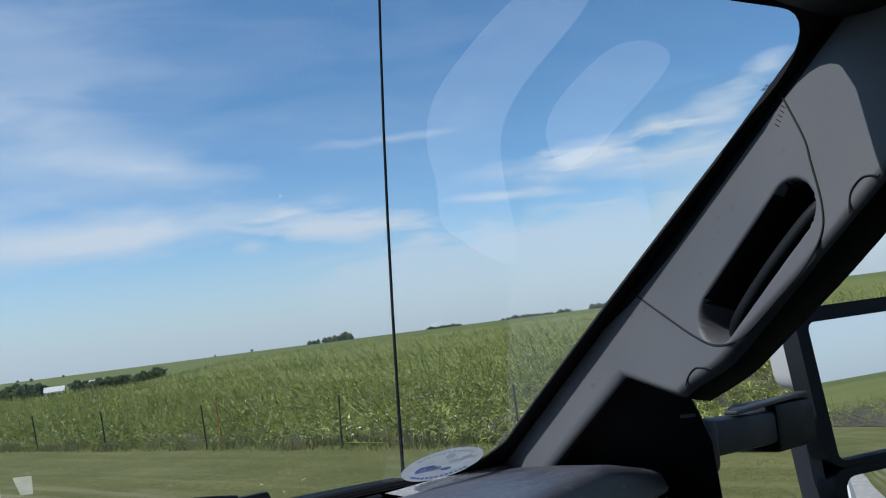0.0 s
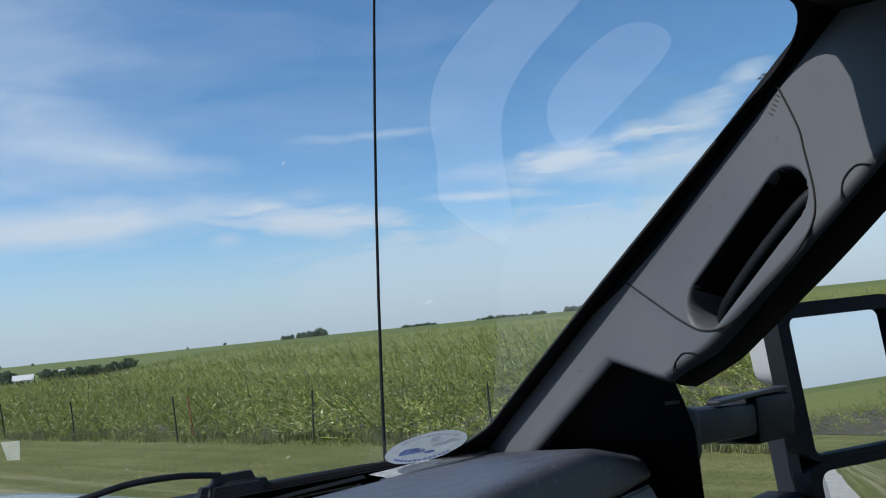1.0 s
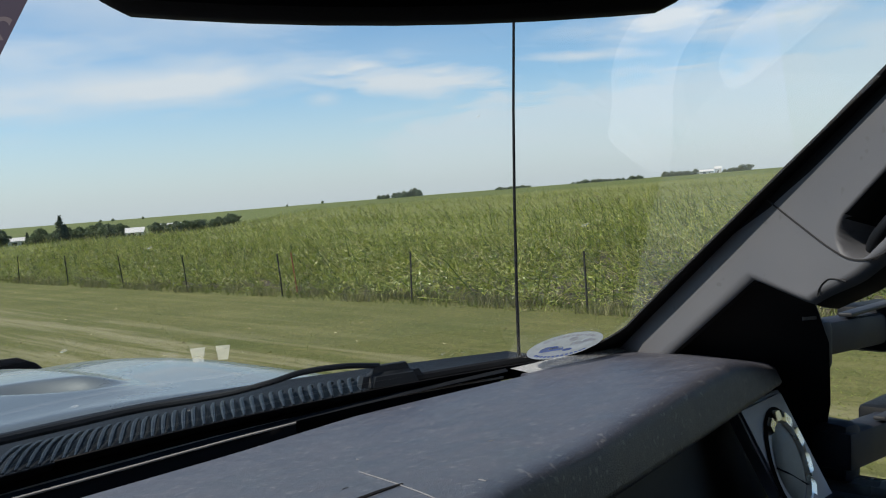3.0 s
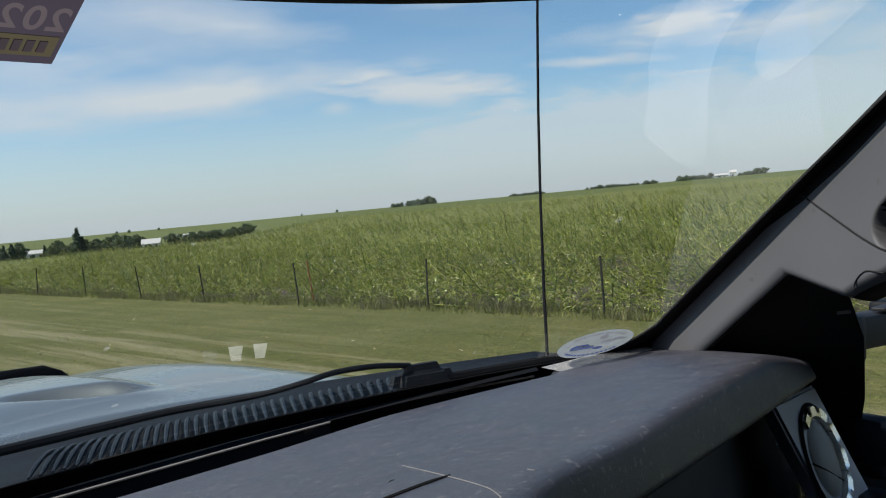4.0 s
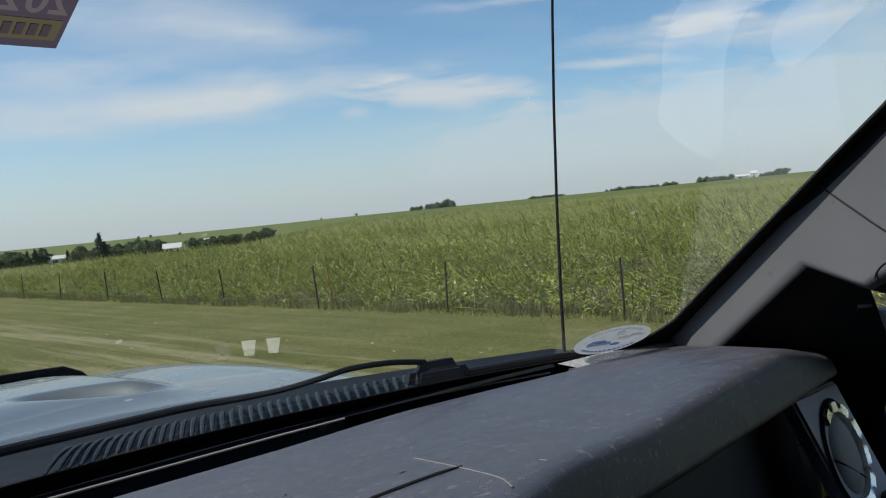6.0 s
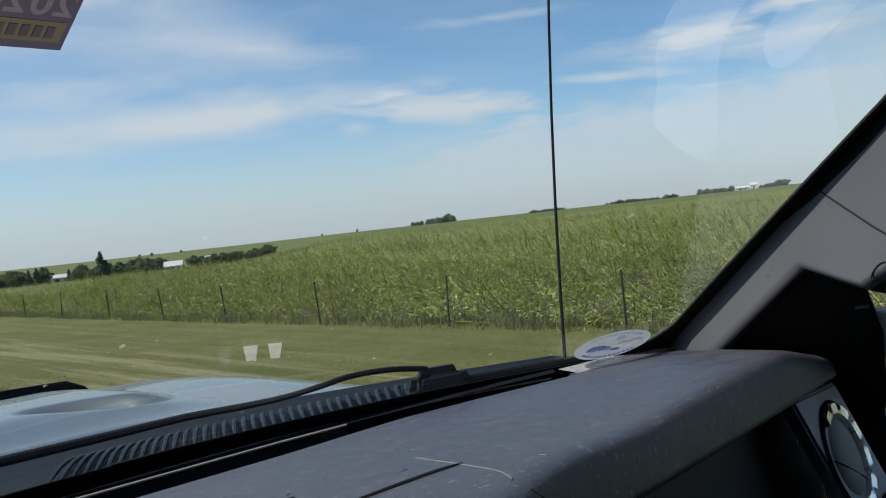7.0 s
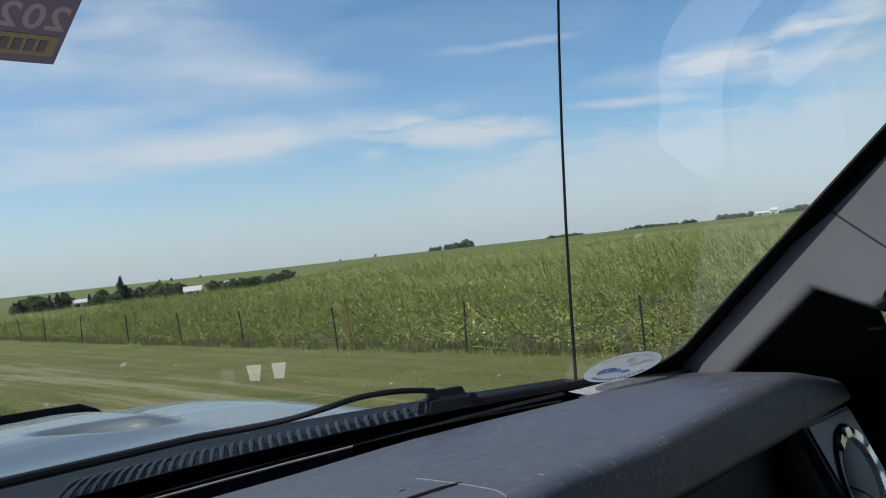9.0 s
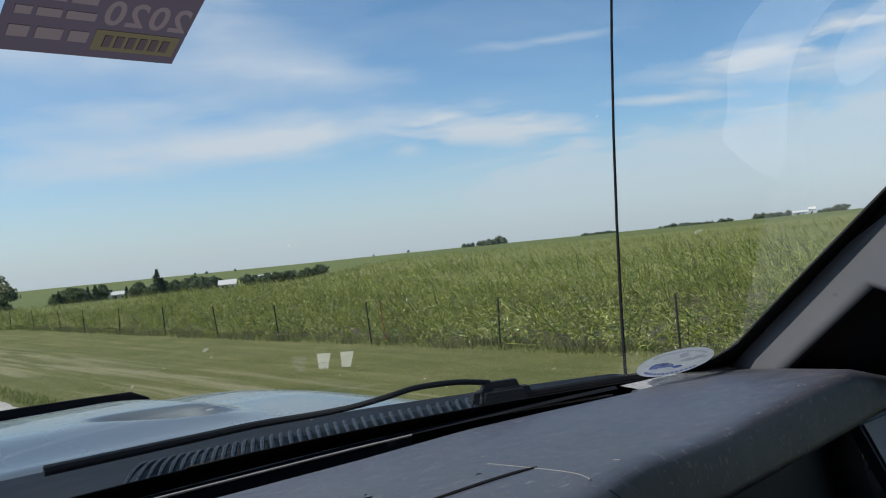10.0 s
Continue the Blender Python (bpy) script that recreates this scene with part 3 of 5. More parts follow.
hi = [bm.verts.new(on_vent(a, b, 0.0)) for a, b in outline]
bm.faces.new(hi)
for i in range(len(outline)):
    j = (i + 1) % len(outline)
    bm.faces.new((lo[i], lo[j], hi[j], hi[i]))
bmesh.ops.recalc_face_normals(bm, faces=bm.faces)
bmesh.ops.bevel(bm, geom=[e for e in bm.edges if e.verts[0] in hi and e.verts[1] in hi], offset=0.004, segments=2, affect="EDGES")
vent_panel = tp("vent_panel", bm, M_PANEL, None, "slate grey side panel of the dashboard")
sharp_edges(vent_panel)


def ellipse(k, n, a=0.043, b=0.067, out=0.0):
    return [on_vent(a * k * math.cos(2 * math.pi * i / n), b * k * math.sin(2 * math.pi * i / n), out) for i in range(n)]


bm = bmesh.new()
rings = [[bm.verts.new(p) for p in ellipse(k, 40, out=o)] for k, o in ((1.10, 0.001), (1.0, 0.004), (0.84, -0.004))]
for r, s in zip(rings, rings[1:]):
    for i in range(40):
        bm.faces.new((r[i], r[(i + 1) % 40], s[(i + 1) % 40], s[i]))
tp("vent_bezel", bm, M_BLACK)
bm = bmesh.new()
N = 96
ra, rb, rc, rd = [], [], [], []
for i in range(N):
    a = 2 * math.pi * i / N
    notch = 0.13 if (math.sin(11 * a) > 0.45) else 0.0
    for lst, k, o in ((ra, 1.03 - notch, 0.003), (rb, 1.01 - notch, 0.008), (rc, 0.82, 0.0066), (rd, 0.79, 0.0)):
        lst.append(bm.verts.new(on_vent(0.043 * k * math.cos(a), 0.067 * k * math.sin(a), o)))
for i in range(N):
    if math.cos(2 * math.pi * i / N - radians(15)) > -0.35:      # the chrome leaves out the left side
        for p, q in ((ra, rb), (rb, rc), (rc, rd)):
            bm.faces.new((p[i], p[(i + 1) % N], q[(i + 1) % N], q[i]))
tp("vent_ring", bm, M_CHROME, None, "chrome scalloped ring of a round air vent")
bm = bmesh.new()
rings = [[bm.verts.new(p) for p in ellipse(k, 40, out=o)] for k, o in ((0.86, -0.006), (0.7, 0.002), (0.4, 0.006))]
for r, s in zip(rings, rings[1:]):
    for i in range(40):
        bm.faces.new((r[i], r[(i + 1) % 40], s[(i + 1) % 40], s[i]))
bm.faces.new(rings[-1])
tp("vent_flap", bm, M_VENT, None, "closed grey flap of the round air vent")
tp("flap_line", tube([on_vent(-0.034, 0.002, 0.002), on_vent(-0.02, -0.008, 0.0055), on_vent(0.01, -0.028, 0.005), on_vent(0.028, -0.036, 0.0)], 0.0012, 6), M_GROOVE)

# pillar trim: local frame along the pillar (s), across it (w), off it (n)
PO_ = Vector((1.137, 0.598, 1.802))
PD = Vector((-0.239, -0.784, 0.572)).normalized()
PW = Vector((-0.368, -0.472, -0.801)).normalized()
PW = (PW - PD * PW.dot(PD)).normalized()
PN = PW.cross(PD).normalized()
if PN.x > 0:
    PN = -PN


def on_pillar(s, w, n=0.0):
    return PO_ + PD * s + PW * w + PN * n


def rear_w(s):
    """Where the trim rolls over to the door side; the foot narrows to a strip along the glass."""
    if s < -0.07:
        return 0.072
    if s < 0.0:
        return 0.072 + (s + 0.07) / 0.07 * 0.080
    if s < 0.08:
        return 0.152 + 0.011 * bump01(s / 0.08)
    return 0.163 - 0.10 * max(0.0, s - 0.20) ** 1.3


def in_pocket(s, w):
    """0 at the rim of the handle's recess, 1 well inside it."""
    s0, s1 = 0.098, 0.232
    c0, c1, r = 0.118, 0.103, 0.0265
    t = max(0.0, min(1.0, (s - s0) / (s1 - s0)))
    px, pw = s0 + (s1 - s0) * t, c0 + (c1 - c0) * t
    d = math.hypot(s - px, w - pw)
    return bump01((r + 0.003 - d) / 0.011)


ss = lin(-0.42, 0.05, 40) + lin(0.054, 0.29, 100) + lin(0.30, 0.46, 20)
ws = lin(0, 1, 90)


def trim_point(s, t):
    rw = rear_w(s)
    lim = rw + 0.035
    w = -0.012 + t * (lim + 0.012)
    c = 0.118 - 0.112 * (min(max(s, 0.098), 0.232) - 0.098)
    w += (c - 0.1105) * bump01(min(w, lim - w) / 0.05) * bump01((s - 0.02) / 0.06)
    n = 0.0
    if w > rw - 0.014:                               # roll over at the rear
        k = (w - (rw - 0.014)) / 0.049
        n = -(0.014 + 0.032 * bump01((s + 0.07) / 0.10)) * k * k
        w = (rw - 0.014) + 0.014 * math.sin(min(1.0, k * 1.15) * math.pi / 2)
    n += 0.0045
    n -= 0.055 * in_pocket(s, w)
    return on_pillar(s, w, n)


v, f = grid(trim_point, ss, ws)
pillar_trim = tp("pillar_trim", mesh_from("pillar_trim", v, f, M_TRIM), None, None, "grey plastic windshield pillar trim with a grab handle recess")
bar = [on_pillar(0.074, 0.123, -0.034), on_pillar(0.096, 0.121, -0.022), on_pillar(0.14, 0.116, -0.017), on_pillar(0.19, 0.110, -0.017), on_pillar(0.235, 0.104, -0.022), on_pillar(0.258, 0.101, -0.034)]
pillar_trim.data.materials.append(M_BLACK)      # black, set inside the handle's recess and along both edges
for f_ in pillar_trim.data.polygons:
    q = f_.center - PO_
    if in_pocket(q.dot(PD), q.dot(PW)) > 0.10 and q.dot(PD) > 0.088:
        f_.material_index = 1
    elif f_.index % 89 < 12:                      # rubber edge along the glass
        f_.material_index = 1
    elif f_.index % 89 > 77:                     # black paints in the shade on its rolled rear
        f_.material_index = 1
tp("grab_handle", tube(smooth_line(bar, 6), 0.0072, 12), M_RUBBER, None, "dark moulded grab handle")


def crown(s, w):
    rw = rear_w(s)
    return 0.005 - 0.004 * bump01((w - rw + 0.012) / 0.02)


def seam(name, pts, r=0.0011, close=False):
    line_ = smooth_line([(s, min(w, rear_w(s) - 0.006), 0) for s, w in pts], 8, close)
    tp(name, tube([on_pillar(p.x, p.y, crown(p.x, p.y)) for p in line_], r, 5), M_GROOVE)


seam("trim_seam", [(0.0, 0.002), (0.03, 0.060), (0.058, 0.112), (0.080, 0.141), (0.112, 0.156), (0.165, 0.157), (0.216, 0.155), (0.245, 0.146), (0.261, 0.126), (0.276, 0.085), (0.284, 0.060), (0.291, 0.0)])
seam("screw_cover", [(0.020, 0.165), (0.017, 0.150), (0.026, 0.141), (0.040, 0.140), (0.052, 0.148), (0.060, 0.164)], 0.0009)
seam("screw_cover", [(0.318, 0.150), (0.306, 0.139), (0.290, 0.140), (0.280, 0.150), (0.277, 0.163)], 0.0009)

# dark header, visor edge and roof lining
v, f = grid(lambda x, t: (x, 0.335 - 0.10 * (x - CX) ** 2 - t * 0.30, 2.022 - 0.022 * math.sin(min(1, t * 3) * math.pi / 2) + 0.05 * t), lin(-0.40, 1.30, 30), lin(0, 1, 10))
thick(tp("header", mesh_from("header", v, f, M_BLACK), None, None, "dark header above the windshield"), 0.012, 1.0)
v, f = grid(lambda x, y: (x, y, 2.085 + 0.03 * (1 - ((x - CX) / 0.9) ** 2) - 0.04 * max(0.0, y)), lin(-0.46, 1.36, 16), lin(-1.6, 0.36, 12))
thick(tp("roof", mesh_from("roof", v, f, M_HEAD), None), 0.04, 1.0)

# black corner panel with the small speaker behind the pillar foot
sail = [(1.150, 0.575, 1.695), (1.175, 0.568, 1.675), (1.203, 0.574, 1.650), (1.230, 0.576, 1.612), (1.276, 0.598, 1.556), (1.322, 0.620, 1.508), (1.352, 0.640, 1.468), (1.376, 0.655, 1.420), (1.392, 0.660, 1.380)]
bm = bmesh.new()
cols = []
for i, a in enumerate(sail):
    a, t = Vector(a), i / (len(sail) - 1)
    b = on_pillar(0.03 - 0.34 * t, 0.140 - 0.085 * bump01(t * 3.2), -0.010)
    back = a + Vector((0.045, 0.040, 0))
    roll = a + Vector((0.006, 0.002, 0))
    cols.append([bm.verts.new(p) for p in (back, roll, a, a.lerp(b, 0.5) + Vector((-0.004, -0.004, 0)), b)])
for c, d in zip(cols, cols[1:]):
    for i in range(4):
        bm.faces.new((c[i], c[i + 1], d[i + 1], d[i]))
tp("corner_panel", bm, M_BLACK, None, "black triangular corner panel with a small speaker")
tp("maker_mark", box((0.0215, 0.0006, 0.0042), Matrix.Translation((1.192, 0.582, 1.649)) @ pose(0, 0, 0, 0, 0, -24).to_4x4() @ pose(0, 0, 0, 0, 3, 0)), M_SCUFF, None, "small pale maker's mark")

v, f = grid(lambda t, z: (1.246 + 0.15 * bump01((1.64 - z) / 0.12), (0.60 + 0.10 * bump01((1.64 - z) / 0.12) + 0.10 * max(0.0, z - 1.60)) * (1 - t) + (glass_y(1.246, max(z, 1.50)) - 0.02) * t, z), lin(0, 1, 6), lin(0.95, 1.73, 10))
tp("kick_panel", mesh_from("kick_panel", v, f, M_BLACK), None)

# door: belt trim, panel, window pane, outer skin
tp("door_belt", span((1.272, 0.60, 1.361), (1.272, -0.70, 1.402), 0.064, 0.036, 0.010), M_BLACK, None, "dark belt trim under the side window")
tp("door_panel", box((0.06, 1.35, 0.75), Matrix.Translation((1.28, 0.0, 1.02)), 0.01), M_DARK)
tp("door_skin", box((0.05, 1.42, 0.80), Matrix.Translation((1.36, 0.0, 1.0)), 0.02), M_PAINT)
v, f = grid(lambda y, t: (1.285 - 0.10 * t, y, 1.39 + 0.64 * t), lin(-0.62, 0.60, 8), lin(0, 1, 5))
side_pane = tp("side_window", mesh_from("side_window", v, f, M_SIDE), None, None, "clear closed side window pane")
side_pane.visible_shadow = False
# plain unseen shell behind and beside the seats; its windows are tinted to dim the cab
tp("rear_wall", box((1.80, 0.05, 0.95), Matrix.Translation((CX, -1.62, 0.98)), 0.01), M_DARK)
tp("rear_header", box((1.80, 0.05, 0.12), Matrix.Translation((CX, -1.62, 2.04)), 0.01), M_HEAD)
for sx in (-0.80, 0.80):
    tp("rear_corner", box((0.20, 0.05, 0.53), Matrix.Translation((CX + sx, -1.62, 1.715)), 0.01), M_HEAD)
for wx in (-0.42, 1.32):
    tp("rear_side", box((0.06, 1.0, 0.95), Matrix.Translation((wx, -1.12, 0.98)), 0.01), M_DARK)
    tp("rear_rail", box((0.06, 1.0, 0.10), Matrix.Translation((wx, -1.12, 2.05)), 0.01), M_HEAD)
v, f = grid(lambda x, z: (x, -1.62, z), (CX - 0.72, CX + 0.72), (1.44, 1.99))
thick(tp("rear_window", mesh_from("rear_window", v, f, M_DIM_GLASS), None, None, "added rear window, tinted to dim the cab"), 0.004)
for wx in (-0.42, 1.32):
    v, f = grid(lambda y, z: (wx, y, z), (-1.60, -0.64), (1.44, 2.01))
    thick(tp("rear_side_window", mesh_from("rear_side_window", v, f, M_DIM_GLASS), None, None, "added rear side window, tinted to dim the cab"), 0.004)
v, f = grid(lambda y, z: (-0.41, y, z), (-0.66, 0.70), (1.41, 2.03))
thick(tp("driver_window", mesh_from("driver_window", v, f, M_DIM_GLASS), None, None, "added closed driver's window, tinted to dim the cab"), 0.004)
tp("door_skin", box((0.08, 2.4, 0.85), Matrix.Translation((-0.44, -0.45, 1.0)), 0.02), M_DARK)
tp("door_rail", box((0.06, 1.05, 0.08), Matrix.Translation((-0.40, -0.12, 2.06)), 0.01), M_HEAD)
tp("cab_floor", box((1.76, 2.6, 0.05), Matrix.Translation((CX, -0.4, 0.60))), M_DARK)
tp("door_post", box((0.09, 0.20, 0.72), Matrix.Translation((1.26, -0.75, 1.74)), 0.02), M_HEAD)
tp("door_post", box((0.09, 0.20, 0.72), Matrix.Translation((-0.36, -0.75, 1.74)), 0.02), M_HEAD)
tp("far_pillar_trim", span((-0.31, 0.86, 1.60), (-0.17, 0.32, 2.01), 0.09, 0.09, 0.02), M_TRIM)
tp("firewall", box((1.68, 0.03, 0.95), Matrix.Translation((CX, 0.98, 1.06))), M_BLACK)
tp("fender", span((1.33, 0.72, 1.08), (1.30, 2.80, 1.02), 0.16, 0.72, 0.05), M_PAINT)
tp("fender", span((-0.43, 0.72, 1.08), (-0.40, 2.80, 1.02), 0.16, 0.72, 0.05), M_PAINT)


# nose, cargo bed and wheels close the truck towards the ground
tp("nose", box((1.62, 0.10, 0.62), Matrix.Translation((CX, 2.80, 1.02)), 0.03), M_PAINT)
tp("bumper", box((1.80, 0.16, 0.20), Matrix.Translation((CX, 2.90, 0.62)), 0.04), M_SILVER)
tp("chassis", box((0.90, 5.2, 0.16), Matrix.Translation((CX, 0.2, 0.52)), 0.02), M_BLACK)
tp("bed_floor", box((1.60, 1.9, 0.06), Matrix.Translation((CX, -2.64, 0.82)), 0.01), M_PAINT)
for sx in (-0.84, 0.84):
    tp("bed_side", box((0.08, 1.94, 0.56), Matrix.Translation((CX + sx, -2.64, 1.08)), 0.02), M_PAINT)
tp("tailgate", box((1.60, 0.06, 0.54), Matrix.Translation((CX, -3.60, 1.08)), 0.02), M_PAINT)
for sx in (-0.80, 0.80):
    for wy in (2.05, -2.55):
        profile = [(0.22, -0.12), (0.36, -0.125), (0.392, -0.10), (0.40, -0.06), (0.40, 0.06), (0.392, 0.10), (0.36, 0.125), (0.22, 0.12)]
        hub_at = Vector((CX + sx, wy, 0.385))
        tyre_v, tyre_f = grid(lambda a, k: hub_at + Vector((profile[k][1], math.cos(a) * profile[k][0], math.sin(a) * profile[k][0])), lin(0, 2 * math.pi, 41), tuple(range(8)))
        wheel = tp("wheel", mesh_from("tyre", tyre_v, tyre_f, M_RUBBER), None, None, "black rubber tyre on a steel rim")
        rim_v, rim_f = grid(lambda a, k: hub_at + Vector(((0.05, 0.09, 0.075, 0.10)[k] * (1 if sx > 0 else -1), math.cos(a) * (0.222, 0.20, 0.10, 0.0)[k], math.sin(a) * (0.222, 0.20, 0.10, 0.0)[k])), lin(0, 2 * math.pi, 33), (0, 1, 2, 3))
        tp("rim", mesh_from("rim", rim_v, rim_f, M_SILVER), None, wheel)


# hood, bug shield, cowl grille, wiper, antenna
def hood_rear(x):
    return 1.62 - 1.25 * max(0.0, abs(x - CX) - 0.17) ** 2


def hood_z(x, y):
    d = abs(x - CX)
    z = 1.513 - 0.012 * (y - 1.6) - 0.085 * max(0.0, y - 1.85) ** 2
    z += 0.022 * bump01((0.44 - d) / 0.10) * bump01((y - 1.66) / 0.25)
    a, b = (d - 0.265) * 0.83 - (y - 1.88) * 0.56, (d - 0.265) * 0.56 + (y - 1.88) * 0.83
    z -= 0.030 * bump01((1.0 - math.hypot(a / 0.17, b / 0.065)) / 0.7)                  # a shallow scoop on either side
    z -= 0.9 * max(0.0, d - 0.56) ** 2 + 6.0 * max(0.0, d - 0.70) ** 2
    return z


v, f = grid(lambda x, t: (x, hood_rear(x) + (2.85 - hood_rear(x)) * t, hood_z(x, hood_rear(x) + (2.85 - hood_rear(x)) * t) - 0.012 * (1 - bump01(t * 30))), lin(CX - 0.86, CX + 0.86, 150), [0, 0.006, 0.015, 0.03] + lin(0.05, 0.5, 56) + lin(0.52, 1, 26))
thick(tp("hood", mesh_from("hood", v, f, M_PAINT), None, None, "pale silver painted hood with a raised middle"), 0.02)
v, f = grid(lambda x, t: (x, 2.80 - 0.25 * ((x - CX) / 0.8) ** 2 - 0.02 * t, 1.385 + (0.095 * t) * bump01((0.60 - abs(x - CX)) / 0.12)), lin(CX - 0.60, CX + 0.60, 30), lin(0, 1, 5))
thick(tp("bug_shield", mesh_from("bug_shield", v, f, M_BLACK), None, None, "dark plastic deflector at the front of the hood"), 0.006)


M_RIB = surface("rib_plastic", (0.006, 0.009, 0.014), (0.010, 0.014, 0.020), 0.5, 12.0, 500.0, 0.2, spec=0.25)


def cowl_point(x, t):
    y0 = glass_y(x, 1.56) + 0.012
    y = y0 + (hood_rear(x) + 0.03 - y0) * t
    return Vector((x, y, 1.564 - 0.1 * (y - 1.07) - 0.008 * math.sin(math.pi * t)))


v, f = grid(cowl_point, lin(CX - 0.80, CX + 0.80, 40), lin(0, 1, 10))
tp("cowl", mesh_from("cowl", v, f, M_COWL), None, None, "black plastic cowl below the windshield")
for i in range(36):
    x = 0.42 + 0.0142 * i
    pts = [cowl_point(x + 0.25 * (t - 0.16), t) + Vector((0, 0, 0.003 + 0.010 * math.sin(math.pi * (t - 0.16) / 0.46))) for t in lin(0.16, 0.62, 6)]
    tp("cowl_rib", tube(pts, [0.0018, 0.0034, 0.0036, 0.0036, 0.0034, 0.0018], 6), M_RIB)

HUB = Vector((0.893, 1.050, 1.588))
hub = bmesh.new()
bmesh.ops.create_cube(hub, size=1.0, matrix=Matrix.Translation(HUB + Vector((0.008, 0, 0.001))) @ pose(0, 0, 0, 0, 0, -20) @ Matrix.Diagonal((0.104, 0.050, 0.040, 1)))
for q in hub.verts:
    if q.co.z > HUB.z:                            # the cap narrows upwards and towards its outer end
        q.co = q.co.lerp(HUB + Vector((0.004, 0, 0.016)), 0.30)
bmesh.ops.bevel(hub, geom=list(hub.edges), offset=0.0125, segments=5, affect="EDGES")
wiper = tp("wiper", hub, M_RUBBER, None, "black wiper with a capped arm")
arm = [(0.885, 1.055, 1.607), (0.830, 1.062, 1.616), (0.775, 1.078, 1.617), (0.735, 1.090, 1.611), (0.700, 1.125, 1.601), (0.665, 1.165, 1.594), (0.60, 1.21, 1.589), (0.521, 1.235, 1.584), (0.44, 1.25, 1.581), (0.34, 1.26, 1.579)]
tp("wiper_arm", tube(smooth_line(arm, 6), [0.004] * 24 + [0.004 + 0.0001 * q for q in range(31)], 8), M_RUBBER, wiper)
blade = [on_glass(x, 1.577 + 0.004 * math.sin(5 * x), -0.010) for x in lin(0.90, 1.165, 10)]
tp("wiper_blade", tube(blade, 0.007, 8), M_BLACK, wiper)
tp("antenna_mast", tube([(1.2367 + 0.2108 * u - 0.1682 * u * u, 1.1114 + 0.1407 * u - 0.2107 * u * u, 1.6 + u) for u in lin(-0.25, 1.0, 9)], [0.0034, 0.003, 0.0027, 0.0025, 0.0024, 0.0023, 0.0022, 0.0021, 0.002], 8), M_BLACK, None, "thin black whip antenna")
tp("antenna_base", tube([(1.170, 1.062, 1.28), (1.173, 1.064, 1.36)], [0.022, 0.010], 12), M_RUBBER)


# towing mirror on two arms
def bar_part(name, a, b, w, h, mat_, parent, bev=0.006, taper=1.0, label=""):
    return tp(name, span(a, b, w, h, bev, taper), mat_, parent, label)


mirror = tp("towing_mirror", box((0.145, 0.080, 0.070), Matrix.Translation((1.563, 0.642, 1.580)) @ pose(0, 0, 0, 0, 4, 0), 0.010), M_RUBBER, None, "black double arm towing mirror with two panes and a silver cover")
bar_part("mirror_arm", (1.27, 0.628, 1.606), (1.52, 0.630, 1.584), 0.046, 0.047, M_HOUSING, mirror, 0.008)
bar_part("mirror_arm", (1.33, 0.622, 1.440), (1.59, 0.630, 1.413), 0.050, 0.054, M_HOUSING, mirror, 0.008)
bar_part("arm_cap", (1.365, 0.612, 1.626), (1.625, 0.616, 1.6175), 0.020, 0.006, M_DARK, mirror, 0.002)
bar_part("arm_cap", (1.45, 0.606, 1.4605), (1.59, 0.614, 1.448), 0.018, 0.006, M_DARK, mirror, 0.002)
bar_part("arm_end", (1.540, 0.642, 1.420), (1.665, 0.645, 1.414), 0.070, 0.068, M_RUBBER, mirror, 0.010)
bar_part("arm_mount", (1.335, 0.634, 1.436), (1.378, 0.628, 1.432), 0.060, 0.086, M_HOUSING, mirror, 0.014)
bar_part("arm_mount", (1.270, 0.634, 1.598), (1.308, 0.630, 1.594), 0.060, 0.070, M_HOUSING, mirror, 0.012)
bar_part("pivot_cap", (1.284, 0.616, 1.626), (1.284, 0.616, 1.636), 0.034, 0.034, M_HOUSING, mirror, 0.006)
MN = Vector((-0.455, -0.888, 0.070)).normalized()
MR = Vector((0.0, 0.0, 1.0)).cross(MN).normalized()
if MR.x < 0:
    MR = -MR
MU = MN.cross(MR)
if MU.z < 0:
    MU = -MU
lean = radians(2)
MR, MU = MR * math.cos(lean), (MU * math.cos(lean) - MR * math.sin(lean)).normalized()
MO = Vector((1.655, 0.632, 1.735))               # upper inner corner of the upper pane


def on_mirror(a, b, out=0.0):
    """a outwards, b down from the corner."""
    return MO + MR * a - MU * b + MN * out


def rounded(a0, b0, a1, b1, r, n=5):
    pts = []
    for ca, cb, st in ((a1 - r, b0 + r, 0), (a0 + r, b0 + r, 90), (a0 + r, b1 - r, 180), (a1 - r, b1 - r, 270)):
        for k in range(n):
            th = radians(st + (90 * k / (n - 1)) * 1.0)
            pts.append((ca + r * math.cos(th), cb - r * math.sin(th)))
    return pts


def plate(pts, o0, o1):
    bm_ = bmesh.new()
    lo_ = [bm_.verts.new(on_mirror(a, b, o0)) for a, b in pts]
    hi_ = [bm_.verts.new(on_mirror(a, b, o1)) for a, b in pts]
    bm_.faces.new(hi_)
    bm_.faces.new(lo_[::-1])
    for i_ in range(len(pts)):
        j_ = (i_ + 1) % len(pts)
        bm_.faces.new((lo_[i_], lo_[j_], hi_[j_], hi_[i_]))
    return bm_


